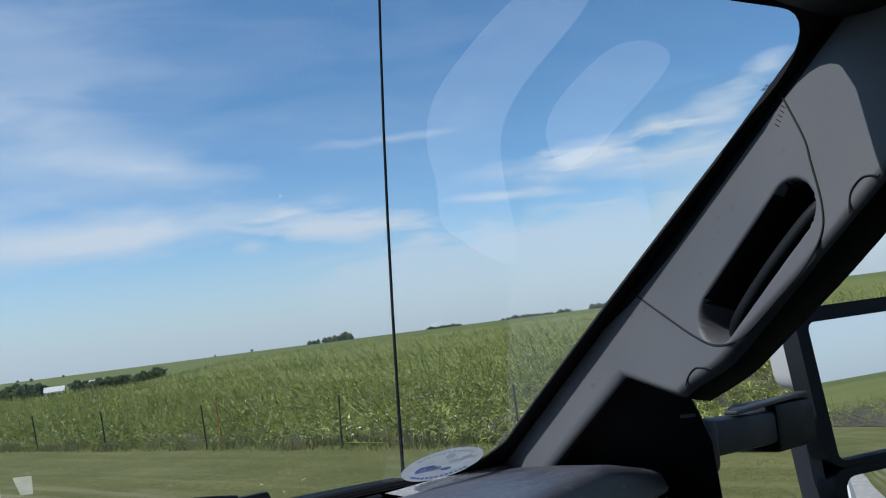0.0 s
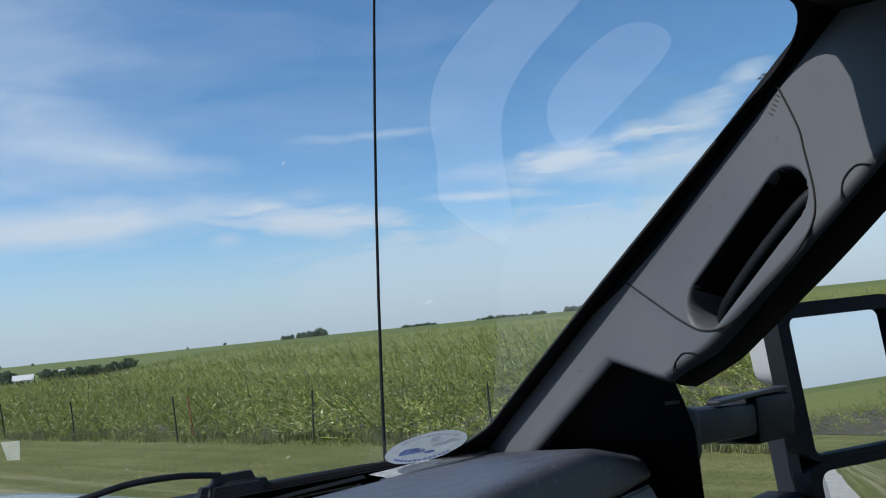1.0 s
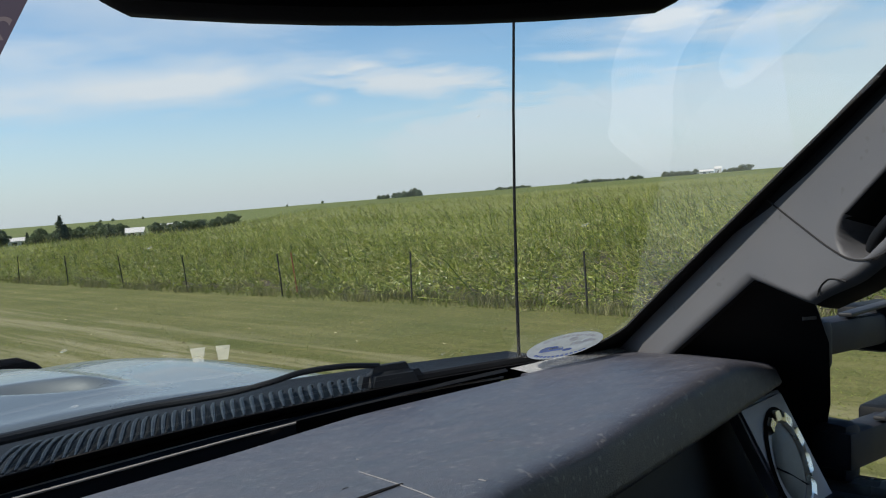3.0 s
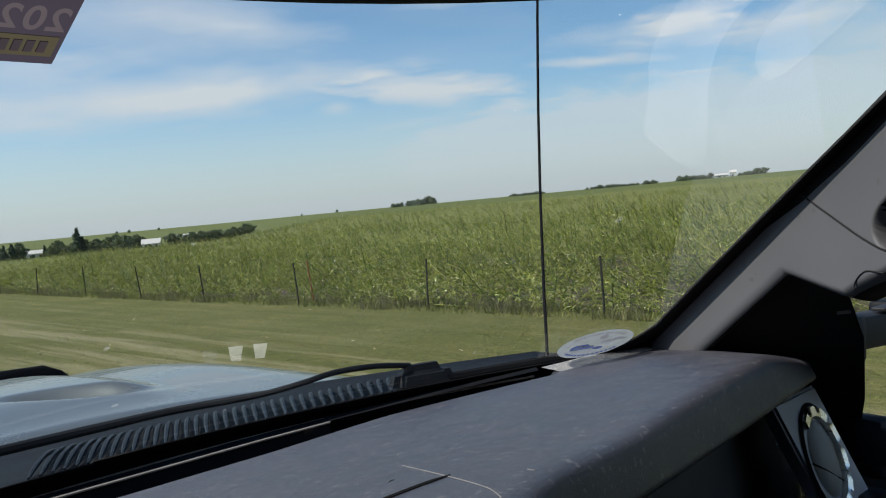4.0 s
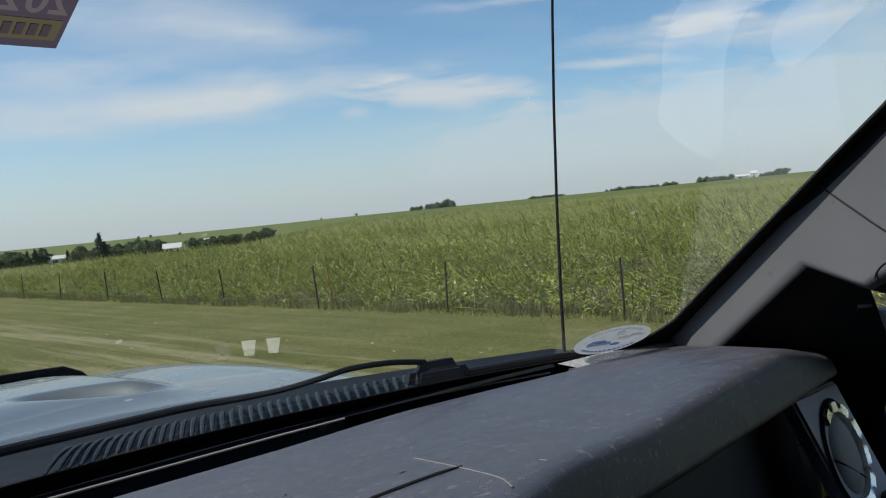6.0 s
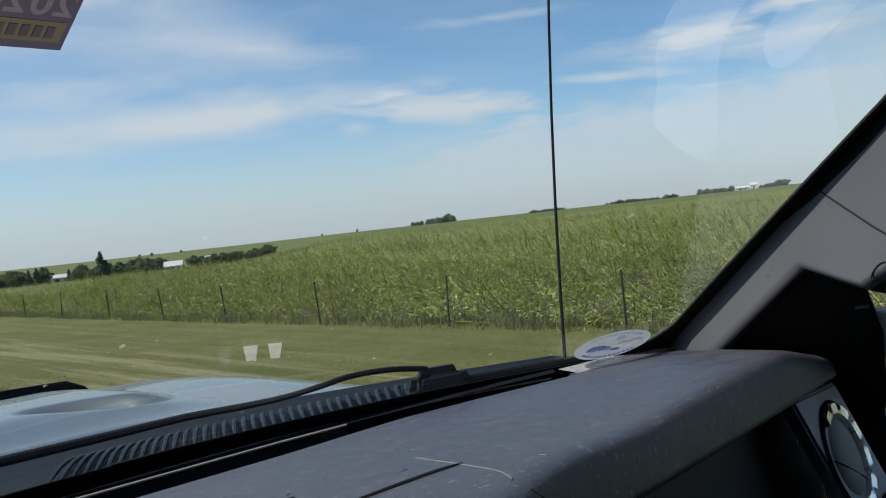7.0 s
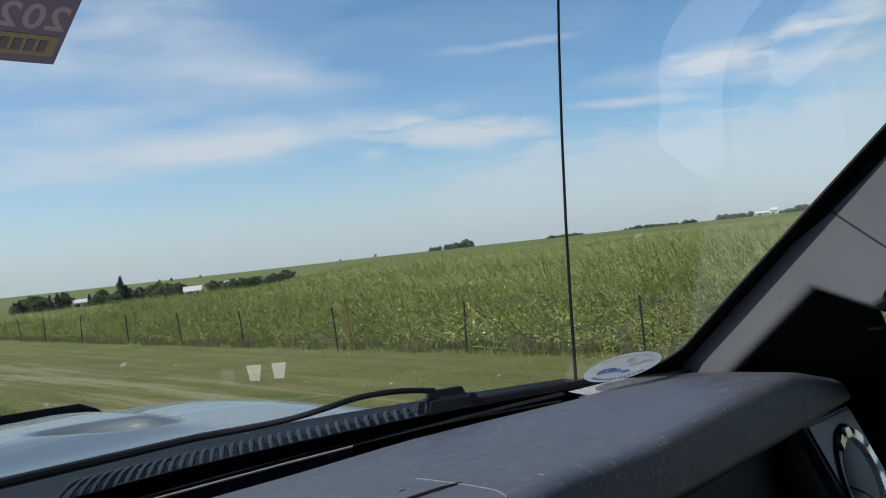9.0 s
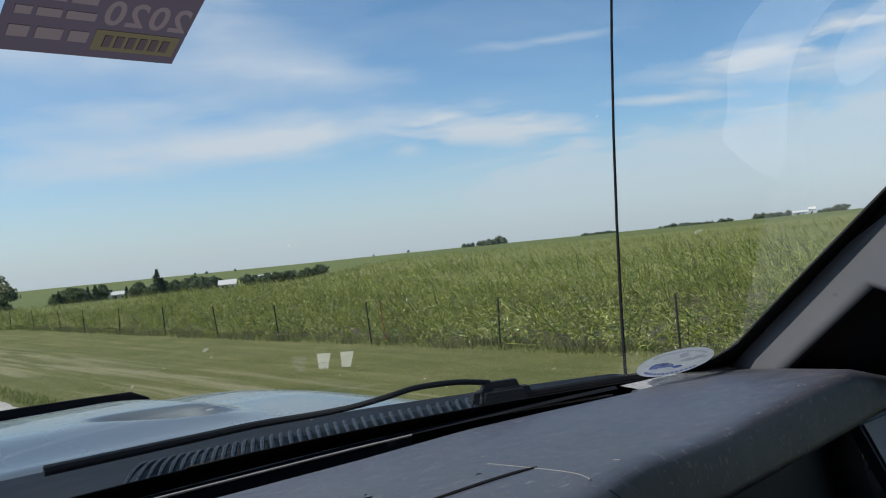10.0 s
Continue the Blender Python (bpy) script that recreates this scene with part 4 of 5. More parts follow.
def ring_plate(outer_, inner_, o0, o1):
    """A frame with an opening: both outlines have the same number of points."""
    bm_ = bmesh.new()
    n_ = len(outer_)
    rows_ = [[bm_.verts.new(on_mirror(a, b, o)) for a, b in pts] for pts, o in ((outer_, o0), (outer_, o1), (inner_, o1), (inner_, o0))]
    for r_, s_ in zip(rows_, rows_[1:] + rows_[:1]):
        for i_ in range(n_):
            bm_.faces.new((r_[i_], r_[(i_ + 1) % n_], s_[(i_ + 1) % n_], s_[i_]))
    return bm_


sharp_edges(tp("mirror_frame", ring_plate(rounded(0.006, -0.010, 0.275, 0.2455, 0.035), rounded(0.030, 0.014, 0.252, 0.235, 0.014), -0.03, 0.008), M_RUBBER, mirror), 40)
sharp_edges(tp("mirror_frame", ring_plate(rounded(0.007, 0.246, 0.275, 0.394, 0.03), rounded(0.030, 0.260, 0.252, 0.376, 0.022), -0.03, 0.008), M_RUBBER, mirror), 40)
tp("mirror_pane", plate(rounded(0.027, 0.011, 0.255, 0.238, 0.012), -0.012, -0.006), M_MIRROR, mirror, "flat mirror pane")
v, f = grid(lambda a, b: on_mirror(a, b, 0.004 - 0.9 * ((a - 0.11) ** 2 + (b - 0.25) ** 2)), lin(0.027, 0.255, 16), lin(0.257, 0.379, 12))
tp("wide_pane", mesh_from("wide_pane", v, f, M_MIRROR), None, mirror, "curved wide angle mirror pane")


def back_shell(b0, b1, name, material, label):
    """A rounded cover behind the panes, from b0 down to b1."""
    sh = bmesh.new()
    rows_ = []
    mid = (b0 + b1) / 2
    for k, o in ((0.0, -0.012), (0.35, -0.050), (0.75, -0.078), (1.0, -0.086)):
        rows_.append([sh.verts.new(on_mirror(0.140 + (a - 0.140) * (1 - 0.30 * k) - 0.030 * k, mid + (b - mid) * (1 - 0.14 * k), o)) for a, b in rounded(0.012, b0, 0.272, b1, 0.03)])
    for r_, s_ in zip(rows_, rows_[1:]):
        for i_ in range(len(r_)):
            sh.faces.new((r_[i_], r_[(i_ + 1) % len(r_)], s_[(i_ + 1) % len(r_)], s_[i_]))
    sh.faces.new(rows_[-1])
    tp(name, sh, material, mirror, label)


back_shell(-0.008, 0.126, "mirror_shell", M_SILVER, "pale silver upper cover")
back_shell(0.128, 0.390, "mirror_shell", M_HOUSING, "dark grey lower cover")


# interior mirror over the windshield
bm = box((0.20, 0.030, 0.062), Matrix.Identity(4), 0.010)
bmesh.ops.bisect_plane(bm, geom=bm.verts[:] + bm.edges[:] + bm.faces[:], plane_co=(0, 0, 0), plane_no=(1, 0, 0))
for k in (-0.075, -0.05, -0.025, 0.025, 0.05, 0.075):
    bmesh.ops.bisect_plane(bm, geom=bm.verts[:] + bm.edges[:] + bm.faces[:], plane_co=(k, 0, 0), plane_no=(1, 0, 0))
for q in bm.verts:
    if q.co.z < 0:                                # bowed lower edge
        q.co.z += 0.45 * q.co.x ** 2
bm.transform(Matrix.Translation((0.313, 0.308, 1.9275)) @ pose(0, 0, 0, 0, 4, -43))
tp("interior_mirror", bm, M_BLACK, None, "black rear-view mirror")

# reflections in the windshield, painted as pale films on its inside
def smooth_outline(pts):
    return [(q.x, q.y) for q in smooth_line([(x, z, 0) for x, z in pts], 5, True)]


def glass_patch(name, pts, material, label=""):
    bm_ = bmesh.new()
    bm_.faces.new([bm_.verts.new(on_glass(x, z, 0.004)) for x, z in pts])
    bmesh.ops.triangulate(bm_, faces=bm_.faces)
    ob = tp(name, bm_, material, None, label)
    ob.visible_shadow = False
    return ob


for cx_, z_, m_ in ((0.531, 1.7005, M_CUP), (0.560, 1.698, M_CUP), (0.502, 1.702, M_BAND)):
    glass_patch("smear", [(cx_ - 0.013, z_ + 0.0105), (cx_ + 0.004, z_ + 0.009), (cx_ + 0.0165, z_ - 0.0105), (cx_ + 0.0045, z_ - 0.0090)], m_, "pale painted reflection in the windshield")
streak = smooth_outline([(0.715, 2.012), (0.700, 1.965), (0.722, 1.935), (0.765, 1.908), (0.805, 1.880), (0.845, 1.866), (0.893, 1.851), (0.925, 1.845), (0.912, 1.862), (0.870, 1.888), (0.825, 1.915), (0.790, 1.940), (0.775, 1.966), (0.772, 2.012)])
glass_patch("smear", streak, M_REFLECTION, "long painted reflection streak in the windshield")
glass_patch("smear", smooth_outline([(0.822, 1.955), (0.830, 1.988), (0.870, 1.994), (0.905, 1.982), (0.908, 1.948), (0.905, 1.924), (0.890, 1.918), (0.850, 1.932)]), M_REFLECTION, "rounded painted reflection patch in the windshield")

reflection_band = [(1.160, 1.648), (1.139, 1.666), (1.039, 1.751), (0.964, 1.813), (0.918, 1.855), (0.882, 1.892), (0.868, 1.930)] + [(x, z) for x, z in reversed(side_line()) if 1.60 < z < 1.93]
glass_patch("smear", reflection_band, M_BAND, "broad painted reflection band beside the pillar")

# dried insect marks and a printed code on the glass
M_SPLAT = film("insect_mark", (0.62, 0.62, 0.58), 0.16, 400.0)
M_CODE = surface("printed_code", (0.02, 0.02, 0.02), (0.04, 0.04, 0.04), 0.6, 50.0, 300.0, 0.0)
g9 = np.random.default_rng(9)
for x, z, w_, h_ in ((0.385, 1.735, 0.007, 0.004), (0.90, 1.795, 0.010, 0.005), (0.41, 1.818, 0.006, 0.003), (0.43, 1.665, 0.009, 0.004), (0.905, 1.632, 0.006, 0.004), (0.70, 1.655, 0.005, 0.003),
                     (1.00, 1.865, 0.005, 0.003), (0.63, 1.90, 0.004, 0.003), (0.95, 1.73, 0.004, 0.003), (0.33, 1.71, 0.005, 0.003), (0.81, 1.76, 0.003, 0.003), (0.58, 1.62, 0.005, 0.002)):
    glass_patch("insect_mark", [(x + w_ * math.cos(a) * g9.uniform(0.5, 1.2) * 0.5, z + h_ * math.sin(a) * g9.uniform(0.5, 1.2) * 0.5) for a in lin(0, 5.6, 9)], M_SPLAT)
for i in range(4):
    x, z = 1.036 + 0.0028 * (i % 2), 1.9735 - 0.0025 * (i // 2)
    glass_patch("printed_code", [(x, z), (x + 0.0018, z), (x + 0.0018, z - 0.0017), (x, z - 0.0017)], M_CODE)
for i in range(5):
    tp("moulded_mark", tube([on_pillar(0.268 + 0.004 * i, 0.024 - 0.002 * i, crown(0.27, 0.02)), on_pillar(0.270 + 0.004 * i, 0.030 - 0.002 * i, crown(0.27, 0.02))], 0.0004, 4), M_GROOVE)


# ---- stickers on the glass ----
M_STICKER = film("sticker_white", (0.19, 0.21, 0.235), 0.80, 60.0)
M_NAVY = film("sticker_navy", (0.05, 0.08, 0.24), 0.82, 60.0)
M_GREYINK = film("sticker_grey", (0.24, 0.24, 0.27), 0.62, 60.0)
M_PLUM = film("permit_plum", (0.034, 0.029, 0.039), 1.25, 60.0)
M_STRAW = film("permit_straw", (0.056, 0.053, 0.037), 1.25, 60.0)
M_PALE = film("permit_pale", (0.072, 0.065, 0.078), 1.25, 60.0)
M_MINT = film("permit_green", (0.034, 0.044, 0.045), 1.25, 60.0)


def glass_frame(x, z):
    """Axes on the inside of the glass at a place: right, up, inwards."""
    p = on_glass(x, z, 0.0)
    r = (on_glass(x + 0.01, z, 0.0) - on_glass(x - 0.01, z, 0.0)).normalized()
    inw = -Vector((2 * 0.31 * (x - CX), 1.0, 1.55)).normalized()
    return p, r, (inw.cross(r) if inw.cross(r).z > 0 else r.cross(inw)).normalized(), inw


def decal(name, pts, frame_, off, material, parent, label=""):
    p, r, u, inw = frame_
    bm_ = bmesh.new()
    lo_ = [bm_.verts.new(p + r * a + u * b + inw * off) for a, b in pts]
    hi_ = [bm_.verts.new(p + r * a + u * b + inw * (off + 0.0004)) for a, b in pts]
    bm_.faces.new(hi_)
    for i_ in range(len(pts)):
        j_ = (i_ + 1) % len(pts)
        bm_.faces.new((lo_[i_], lo_[j_], hi_[j_], hi_[i_]))
    ob = part(name, bm_, material, parent, label)
    return ob


def oval(a, b, n=48, tilt=0.0, c=(0, 0)):
    ct, st = math.cos(tilt), math.sin(tilt)
    return [(c[0] + a * math.cos(2 * math.pi * i / n) * ct - b * math.sin(2 * math.pi * i / n) * st,
             c[1] + a * math.cos(2 * math.pi * i / n) * st + b * math.sin(2 * math.pi * i / n) * ct) for i in range(n)]


FO = glass_frame(1.112, 1.609)
oval_sticker = thing("oval_sticker", "white oval sticker with small blue vehicle drawings on the windshield corner", "sticker")
T = radians(2)
decal("backing", oval(0.060, 0.040, 48, T), FO, 0.003, M_STICKER, oval_sticker)


def shift(pts, dx_, dy_, k=1.0):
    return [(dx_ + x * k, dy_ + y * k) for x, y in pts]


van = [(-0.018, -0.005), (-0.018, 0.003), (-0.012, 0.009), (0.006, 0.009), (0.011, 0.003), (0.018, 0.002), (0.019, -0.005)]
decal("van_drawing", shift(van, -0.020, -0.006, 1.05), FO, 0.0036, M_NAVY, oval_sticker, "navy drawing of a van")
for wx in (-0.027, -0.019, -0.011):
    decal("van_window", [(wx, -0.0035), (wx + 0.006, -0.0035), (wx + 0.0055, 0.0005), (wx + 0.0005, 0.0005)], FO, 0.0041, M_STICKER, oval_sticker)
decal("badge_drawing", oval(0.008, 0.004, 24, 0, (0.008, -0.013)), FO, 0.0036, M_NAVY, oval_sticker)
decal("car_drawing", shift(van, 0.018, 0.004, 0.6), FO, 0.0036, M_GREYINK, oval_sticker, "small grey drawing of a car")
decal("car_drawing", shift(van, 0.036, 0.008, 0.6), FO, 0.0036, M_GREYINK, oval_sticker, "small grey drawing of a car")
decal("emblem", oval(0.007, 0.007, 24, 0, (0.006, 0.020)), FO, 0.0036, M_GREYINK, oval_sticker)
for i in range(13):
    for sgn in (1, -1):
        th = radians(90 * sgn + (i - 6) * 8.5)
        cxm, cym = 0.051 * math.cos(th), 0.032 * math.sin(th)
        decal("text_bar", [(cxm - 0.0028, cym - 0.002), (cxm + 0.0018, cym - 0.002), (cxm + 0.0018, cym + 0.002), (cxm - 0.0028, cym + 0.002)], FO, 0.0036, M_GREYINK if sgn > 0 else M_NAVY, oval_sticker)

# the permit is stuck to the outside, so that its print reads backwards from within
FP = glass_frame(0.2165, 1.9375)
permit = thing("permit_sticker", "plum and straw printed permit sticker on the glass, seen from behind", "permit sticker")
decal("backing", [(-0.0475, -0.0355), (0.0475, -0.0355), (0.0475, 0.045), (-0.0475, 0.045)], FP, 0.003, M_PLUM, permit).visible_shadow = False
decal("number_field", [(-0.001, -0.030), (0.0445, -0.030), (0.0445, -0.0165), (-0.001, -0.0165)], FP, 0.0036, M_STRAW, permit).visible_shadow = False
decal("upper_field", [(-0.044, 0.014), (0.0465, 0.014), (0.0465, 0.044), (-0.044, 0.044)], FP, 0.0036, M_MINT, permit)
for a, b, w_, h_, m_ in ((-0.043, -0.026, 0.010, 0.007, M_PALE), (-0.030, -0.026, 0.013, 0.007, M_PALE), (-0.014, -0.026, 0.010, 0.007, M_PALE), (-0.043, -0.012, 0.008, 0.005, M_PALE), (-0.033, -0.012, 0.012, 0.005, M_PALE),
                         (-0.019, -0.012, 0.015, 0.005, M_PALE), (-0.043, -0.002, 0.011, 0.008, M_PALE), (-0.030, -0.002, 0.009, 0.008, M_PALE), (-0.019, -0.002, 0.013, 0.008, M_PALE)):
    decal("text_bar", [(a, b), (a + w_, b), (a + w_, b + h_), (a, b + h_)], FP, 0.0036, m_, permit)
for i in range(6):
    a = 0.004 + i * 0.0063
    decal("number_bar", [(a, -0.0270), (a + 0.0042, -0.0270), (a + 0.0042, -0.0195), (a, -0.0195)], FP, 0.0041, M_PLUM, permit)
p_, r_ax, u_ax, in_ax = FP
for i, digit in enumerate("2020"):
    text = bpy.data.curves.new("numeral", "FONT")
    text.body, text.size, text.offset = digit, 0.0212, 0.0004
    text_ob = new("numeral", text)
    digit_mesh = bpy.data.meshes.new_from_object(text_ob.evaluated_get(bpy.context.evaluated_depsgraph_get()))
    bpy.data.objects.remove(text_ob)
    digit_mesh.transform(Matrix(((-r_ax.x, u_ax.x, in_ax.x, 0), (-r_ax.y, u_ax.y, in_ax.y, 0), (-r_ax.z, u_ax.z, in_ax.z, 0), (0, 0, 0, 1))))
    digit_mesh.transform(Matrix.Translation(p_ + r_ax * (0.0452 - 0.0118 * i) + u_ax * -0.0125 + in_ax * 0.0040))
    digit_mesh.materials.clear()
    part("numeral", digit_mesh, M_PALE, permit, "pale numeral, mirrored")


# ---- maize ----
def leaf_material(name, tones, rough, translucent):
    """Leaves whose colour runs through several tones from blade to blade, with pale midribs of noise and wear."""
    m = bpy.data.materials.new(name)
    m.use_nodes = True
    n = Nodes(m.node_tree)
    pos = n.add("ShaderNodeTexCoord").outputs["Object"]
    isle = n.add("ShaderNodeNewGeometry").outputs["Random Per Island"]
    drift = n.remap(n.noise(pos, 0.35, 4.0, 0.6), 0.3, 0.7, -0.22, 0.22)
    ramp = n.add("ShaderNodeValToRGB", None, Fac=n.math("ADD", isle, drift, clamp=True))
    band = ramp.color_ramp
    while len(band.elements) < len(tones):
        band.elements.new(0.5)
    for e, (at, tone) in zip(band.elements, tones):
        e.position, e.color = at, rgb(*tone)
    worn = n.mix(n.remap(n.noise(pos, 22.0, 3.0, 0.6), 0.45, 0.75, 0.0, 0.28), ramp.outputs[0], rgb(0.26, 0.26, 0.09))
    p = n.add("ShaderNodeBsdfPrincipled", None, Base_Color=worn, Roughness=rough)
    p.inputs["Specular IOR Level"].default_value = 0.5
    t = n.add("ShaderNodeBsdfTranslucent", None, Color=n.mix(1.0, worn, rgb(1.1, 1.15, 0.6), "MULTIPLY"))
    n.add("ShaderNodeOutputMaterial", None, Surface=n.add("ShaderNodeMixShader", None, i0=translucent, i1=p, i2=t))
    return m


M_LEAF = leaf_material("maize_leaf", [(0.0, (0.036, 0.062, 0.010)), (0.25, (0.092, 0.140, 0.017)), (0.52, (0.205, 0.255, 0.035)), (0.80, (0.35, 0.38, 0.068)), (1.0, (0.56, 0.54, 0.20))], 0.34, 0.28)
M_DRYLEAF = leaf_material("dry_leaf", [(0.0, (0.10, 0.075, 0.035)), (0.5, (0.24, 0.20, 0.10)), (1.0, (0.48, 0.43, 0.24))], 0.7, 0.15)
rng = np.random.default_rng(7)


def leaf_strip(base, head, length, width, droop, segs, roll, rise):
    """A maize leaf: a folded strip that rises and bends over. Returns verts and quads."""
    pts, quads = [], []
    d = np.array([math.cos(head), math.sin(head), 0.0])
    side = np.array([-math.sin(head), math.cos(head), 0.0])
    pos, ang = np.array(base, float), rise
    for i in range(segs + 1):
        t = i / segs
        w_ = width * (0.55 + 1.1 * t) * (1 - t) ** 0.6 if t < 1 else 0.0
        tw = side * math.cos(roll * t) + np.array([0, 0, 1.0]) * math.sin(roll * t)
        pts += [pos - tw * w_ / 2, pos + tw * w_ / 2]
        pos = pos + (d * math.cos(ang) + np.array([0, 0, 1.0]) * math.sin(ang)) * length / segs
        ang -= droop / segs
    for i in range(segs):
        quads.append((2 * i, 2 * i + 1, 2 * i + 3, 2 * i + 2))
    return pts, quads


def plant(height, leaves, segs, seed):
    """One maize plant standing at the origin: stalk, leaves and tassel."""
    g = np.random.default_rng(seed)
    v_, q_, m_ = [], [], []

    def put(pts, quads, mat_):
        o = len(v_)
        v_.extend(pts)
        q_.extend([tuple(o + k for k in qq) for qq in quads])
        m_.extend([mat_] * len(quads))

    r = 0.013
    put([(r, 0, 0), (-r, r, 0), (-r, -r, 0), (r * 0.5, 0, height), (-r * 0.5, r * 0.5, height), (-r * 0.5, -r * 0.5, height)],
        [(0, 1, 4, 3), (1, 2, 5, 4), (2, 0, 3, 5)], 0)
    for i in range(leaves):
        t = (i + 0.6) / leaves
        head = (i % 2) * math.pi + g.normal(0, 0.5)
        p, q = leaf_strip((0, 0, height * (0.12 + 0.85 * t)), head, g.uniform(0.13, 0.32) * (1 - 0.2 * t), g.uniform(0.018, 0.032), g.uniform(0.8, 3.2), segs, g.normal(0, 0.9), radians(g.uniform(-25, 60)))
        put(p, q, 1 if g.random() < 0.05 + 0.12 * (t < 0.35) else 0)
    for k in range(2):
        a = g.uniform(0, 6.28)
        top = np.array([0, 0, height])
        tip = top + np.array([math.cos(a) * 0.10, math.sin(a) * 0.10, 0.10])
        put([top, top + (0.012, 0, 0), tip + (0.008, 0, 0), tip], [(0, 1, 2, 3)], 1)
    return np.array(v_, float), np.array(q_, int), np.array(m_, int)


def scatter(name, kinds, places, label, category):
    """Joins many plants, each (x, y, z, turn, lean, lean way, size, kind), into one mesh."""
    vs, qs, ms, o = [], [], [], 0
    for x, y, z, turn_, lean_, way_, size, kind_ in places:
        v_, q_, m_ = kinds[int(kind_) % len(kinds)]
        c, s = math.cos(turn_), math.sin(turn_)
        p = v_ @ np.array([[c, s, 0], [-s, c, 0], [0, 0, 1]]) * size
        k = np.array([math.cos(way_), math.sin(way_), 0])
        axis = np.array([-k[1], k[0], 0])
        ca, sa = math.cos(lean_), math.sin(lean_)
        p = p * ca + np.cross(axis, p) * sa + np.outer(p @ axis, axis) * (1 - ca)
        p[:, 2] = np.maximum(p[:, 2], 0.02)
        vs.append(p + (x, y, z))
        qs.append(q_ + o)
        ms.append(m_)
        o += len(v_)
    vs, qs, ms = np.concatenate(vs), np.concatenate(qs), np.concatenate(ms)
    me = bpy.data.meshes.new(name)
    me.vertices.add(len(vs))
    me.vertices.foreach_set("co", vs.astype(np.float32).ravel())
    me.loops.add(qs.size)
    me.loops.foreach_set("vertex_index", qs.astype(np.int32).ravel())
    me.polygons.add(len(qs))
    me.polygons.foreach_set("loop_start", np.arange(0, qs.size, 4, dtype=np.int32))
    me.polygons.foreach_set("material_index", ms.astype(np.int32))
    me.update(calc_edges=True)
    me.materials.append(M_LEAF)
    me.materials.append(M_DRYLEAF)
    ob = new(name, me)
    return tagged(ob, label, category, kind="stuff")


def lodging(x, y):
    """How far and which way the storm has laid the crop, in patches."""
    k = noise.noise((x * 0.10, y * 0.07, 9.0)) + 0.5 * noise.noise((x * 0.3, y * 0.3, 3.0))
    return radians(66) + radians(38) * k, radians(118) + 0.5 * noise.noise((x * 0.06, y * 0.06, 5.0))


def field_places(x0, x1, y0, y1, per_m2, size, inside):
    out = []
    for _ in range(int((x1 - x0) * (y1 - y0) * per_m2)):
        x, y = rng.uniform(x0, x1), rng.uniform(y0, y1)
        if not inside(x, y):
            continue
        lean_, way_ = lodging(x, y)
        side = bump01((EDGE + 1.3 - x) / 1.3)        # the outer rows hang over the grass
        lean_, way_ = lean_ + (radians(72) - lean_) * side, way_ + (math.pi - way_) * side
        out.append((x, y, land(x, y), rng.uniform(0, 6.28), max(0.05, lean_ + rng.normal(0, 0.42)), way_ + rng.normal(0, 1.0), size * rng.uniform(0.72, 1.15) * (0.95 + 0.45 * noise.noise((x * 0.28, y * 0.22, 2.0))), rng.integers(0, 99)))
    return out


def wedge(x, y):
    return y > 0.18 * x - 2.5 and y < 7.2 * x - 20


fine_kinds = [plant(1.05, 24, 3, 100 + i) for i in range(9)]
mid_kinds = [plant(1.2, 14, 2, 200 + i) for i in range(6)]
far_kinds = [plant(1.15, 9, 2, 300 + i) for i in range(6)]


def ragged_edge(x, y):
    return x > EDGE + 0.35 * noise.noise((y * 0.4, 1.0, 0)) and wedge(x, y)


scatter("maize_plants", fine_kinds, field_places(EDGE - 0.4, 27.0, 0.0, 66.0, 9.5, 0.88, ragged_edge) + field_places(EDGE - 0.4, 19.0, 2.0, 40.0, 8.0, 0.70, ragged_edge), "lodged green maize plants with tangled leaves", "maize")
scatter("maize_plants", mid_kinds, field_places(27.0, 50.0, 1.0, 95.0, 5.0, 1.10, wedge) + field_places(EDGE, 27.0, 66.0, 125.0, 3.2, 1.05, lambda x, y: True), "lodged green maize plants with tangled leaves", "maize")
scatter("maize_plants", far_kinds, field_places(50.0, 130.0, 5.0, 210.0, 0.80, 1.25, wedge) + field_places(EDGE, 46.0, -60.0, 0.0, 1.2, 1.1, lambda x, y: True) + field_places(EDGE, 46.0, 95.0, 210.0, 0.6, 1.2, lambda x, y: True), "distant rows of lodged green maize", "maize")


# ---- verge: grass blades, weeds, husks ----
M_BLADE = surface("grass_blade", (0.11, 0.14, 0.032), (0.19, 0.20, 0.060), 0.6, 1.2, 30.0, 0.0, translucent=0.25, per_piece=0.5)
M_WEED = surface("weed_stem", (0.095, 0.095, 0.055), (0.23, 0.215, 0.12), 0.8, 0.8, 30.0, 0.0, translucent=0.2, per_piece=0.5)


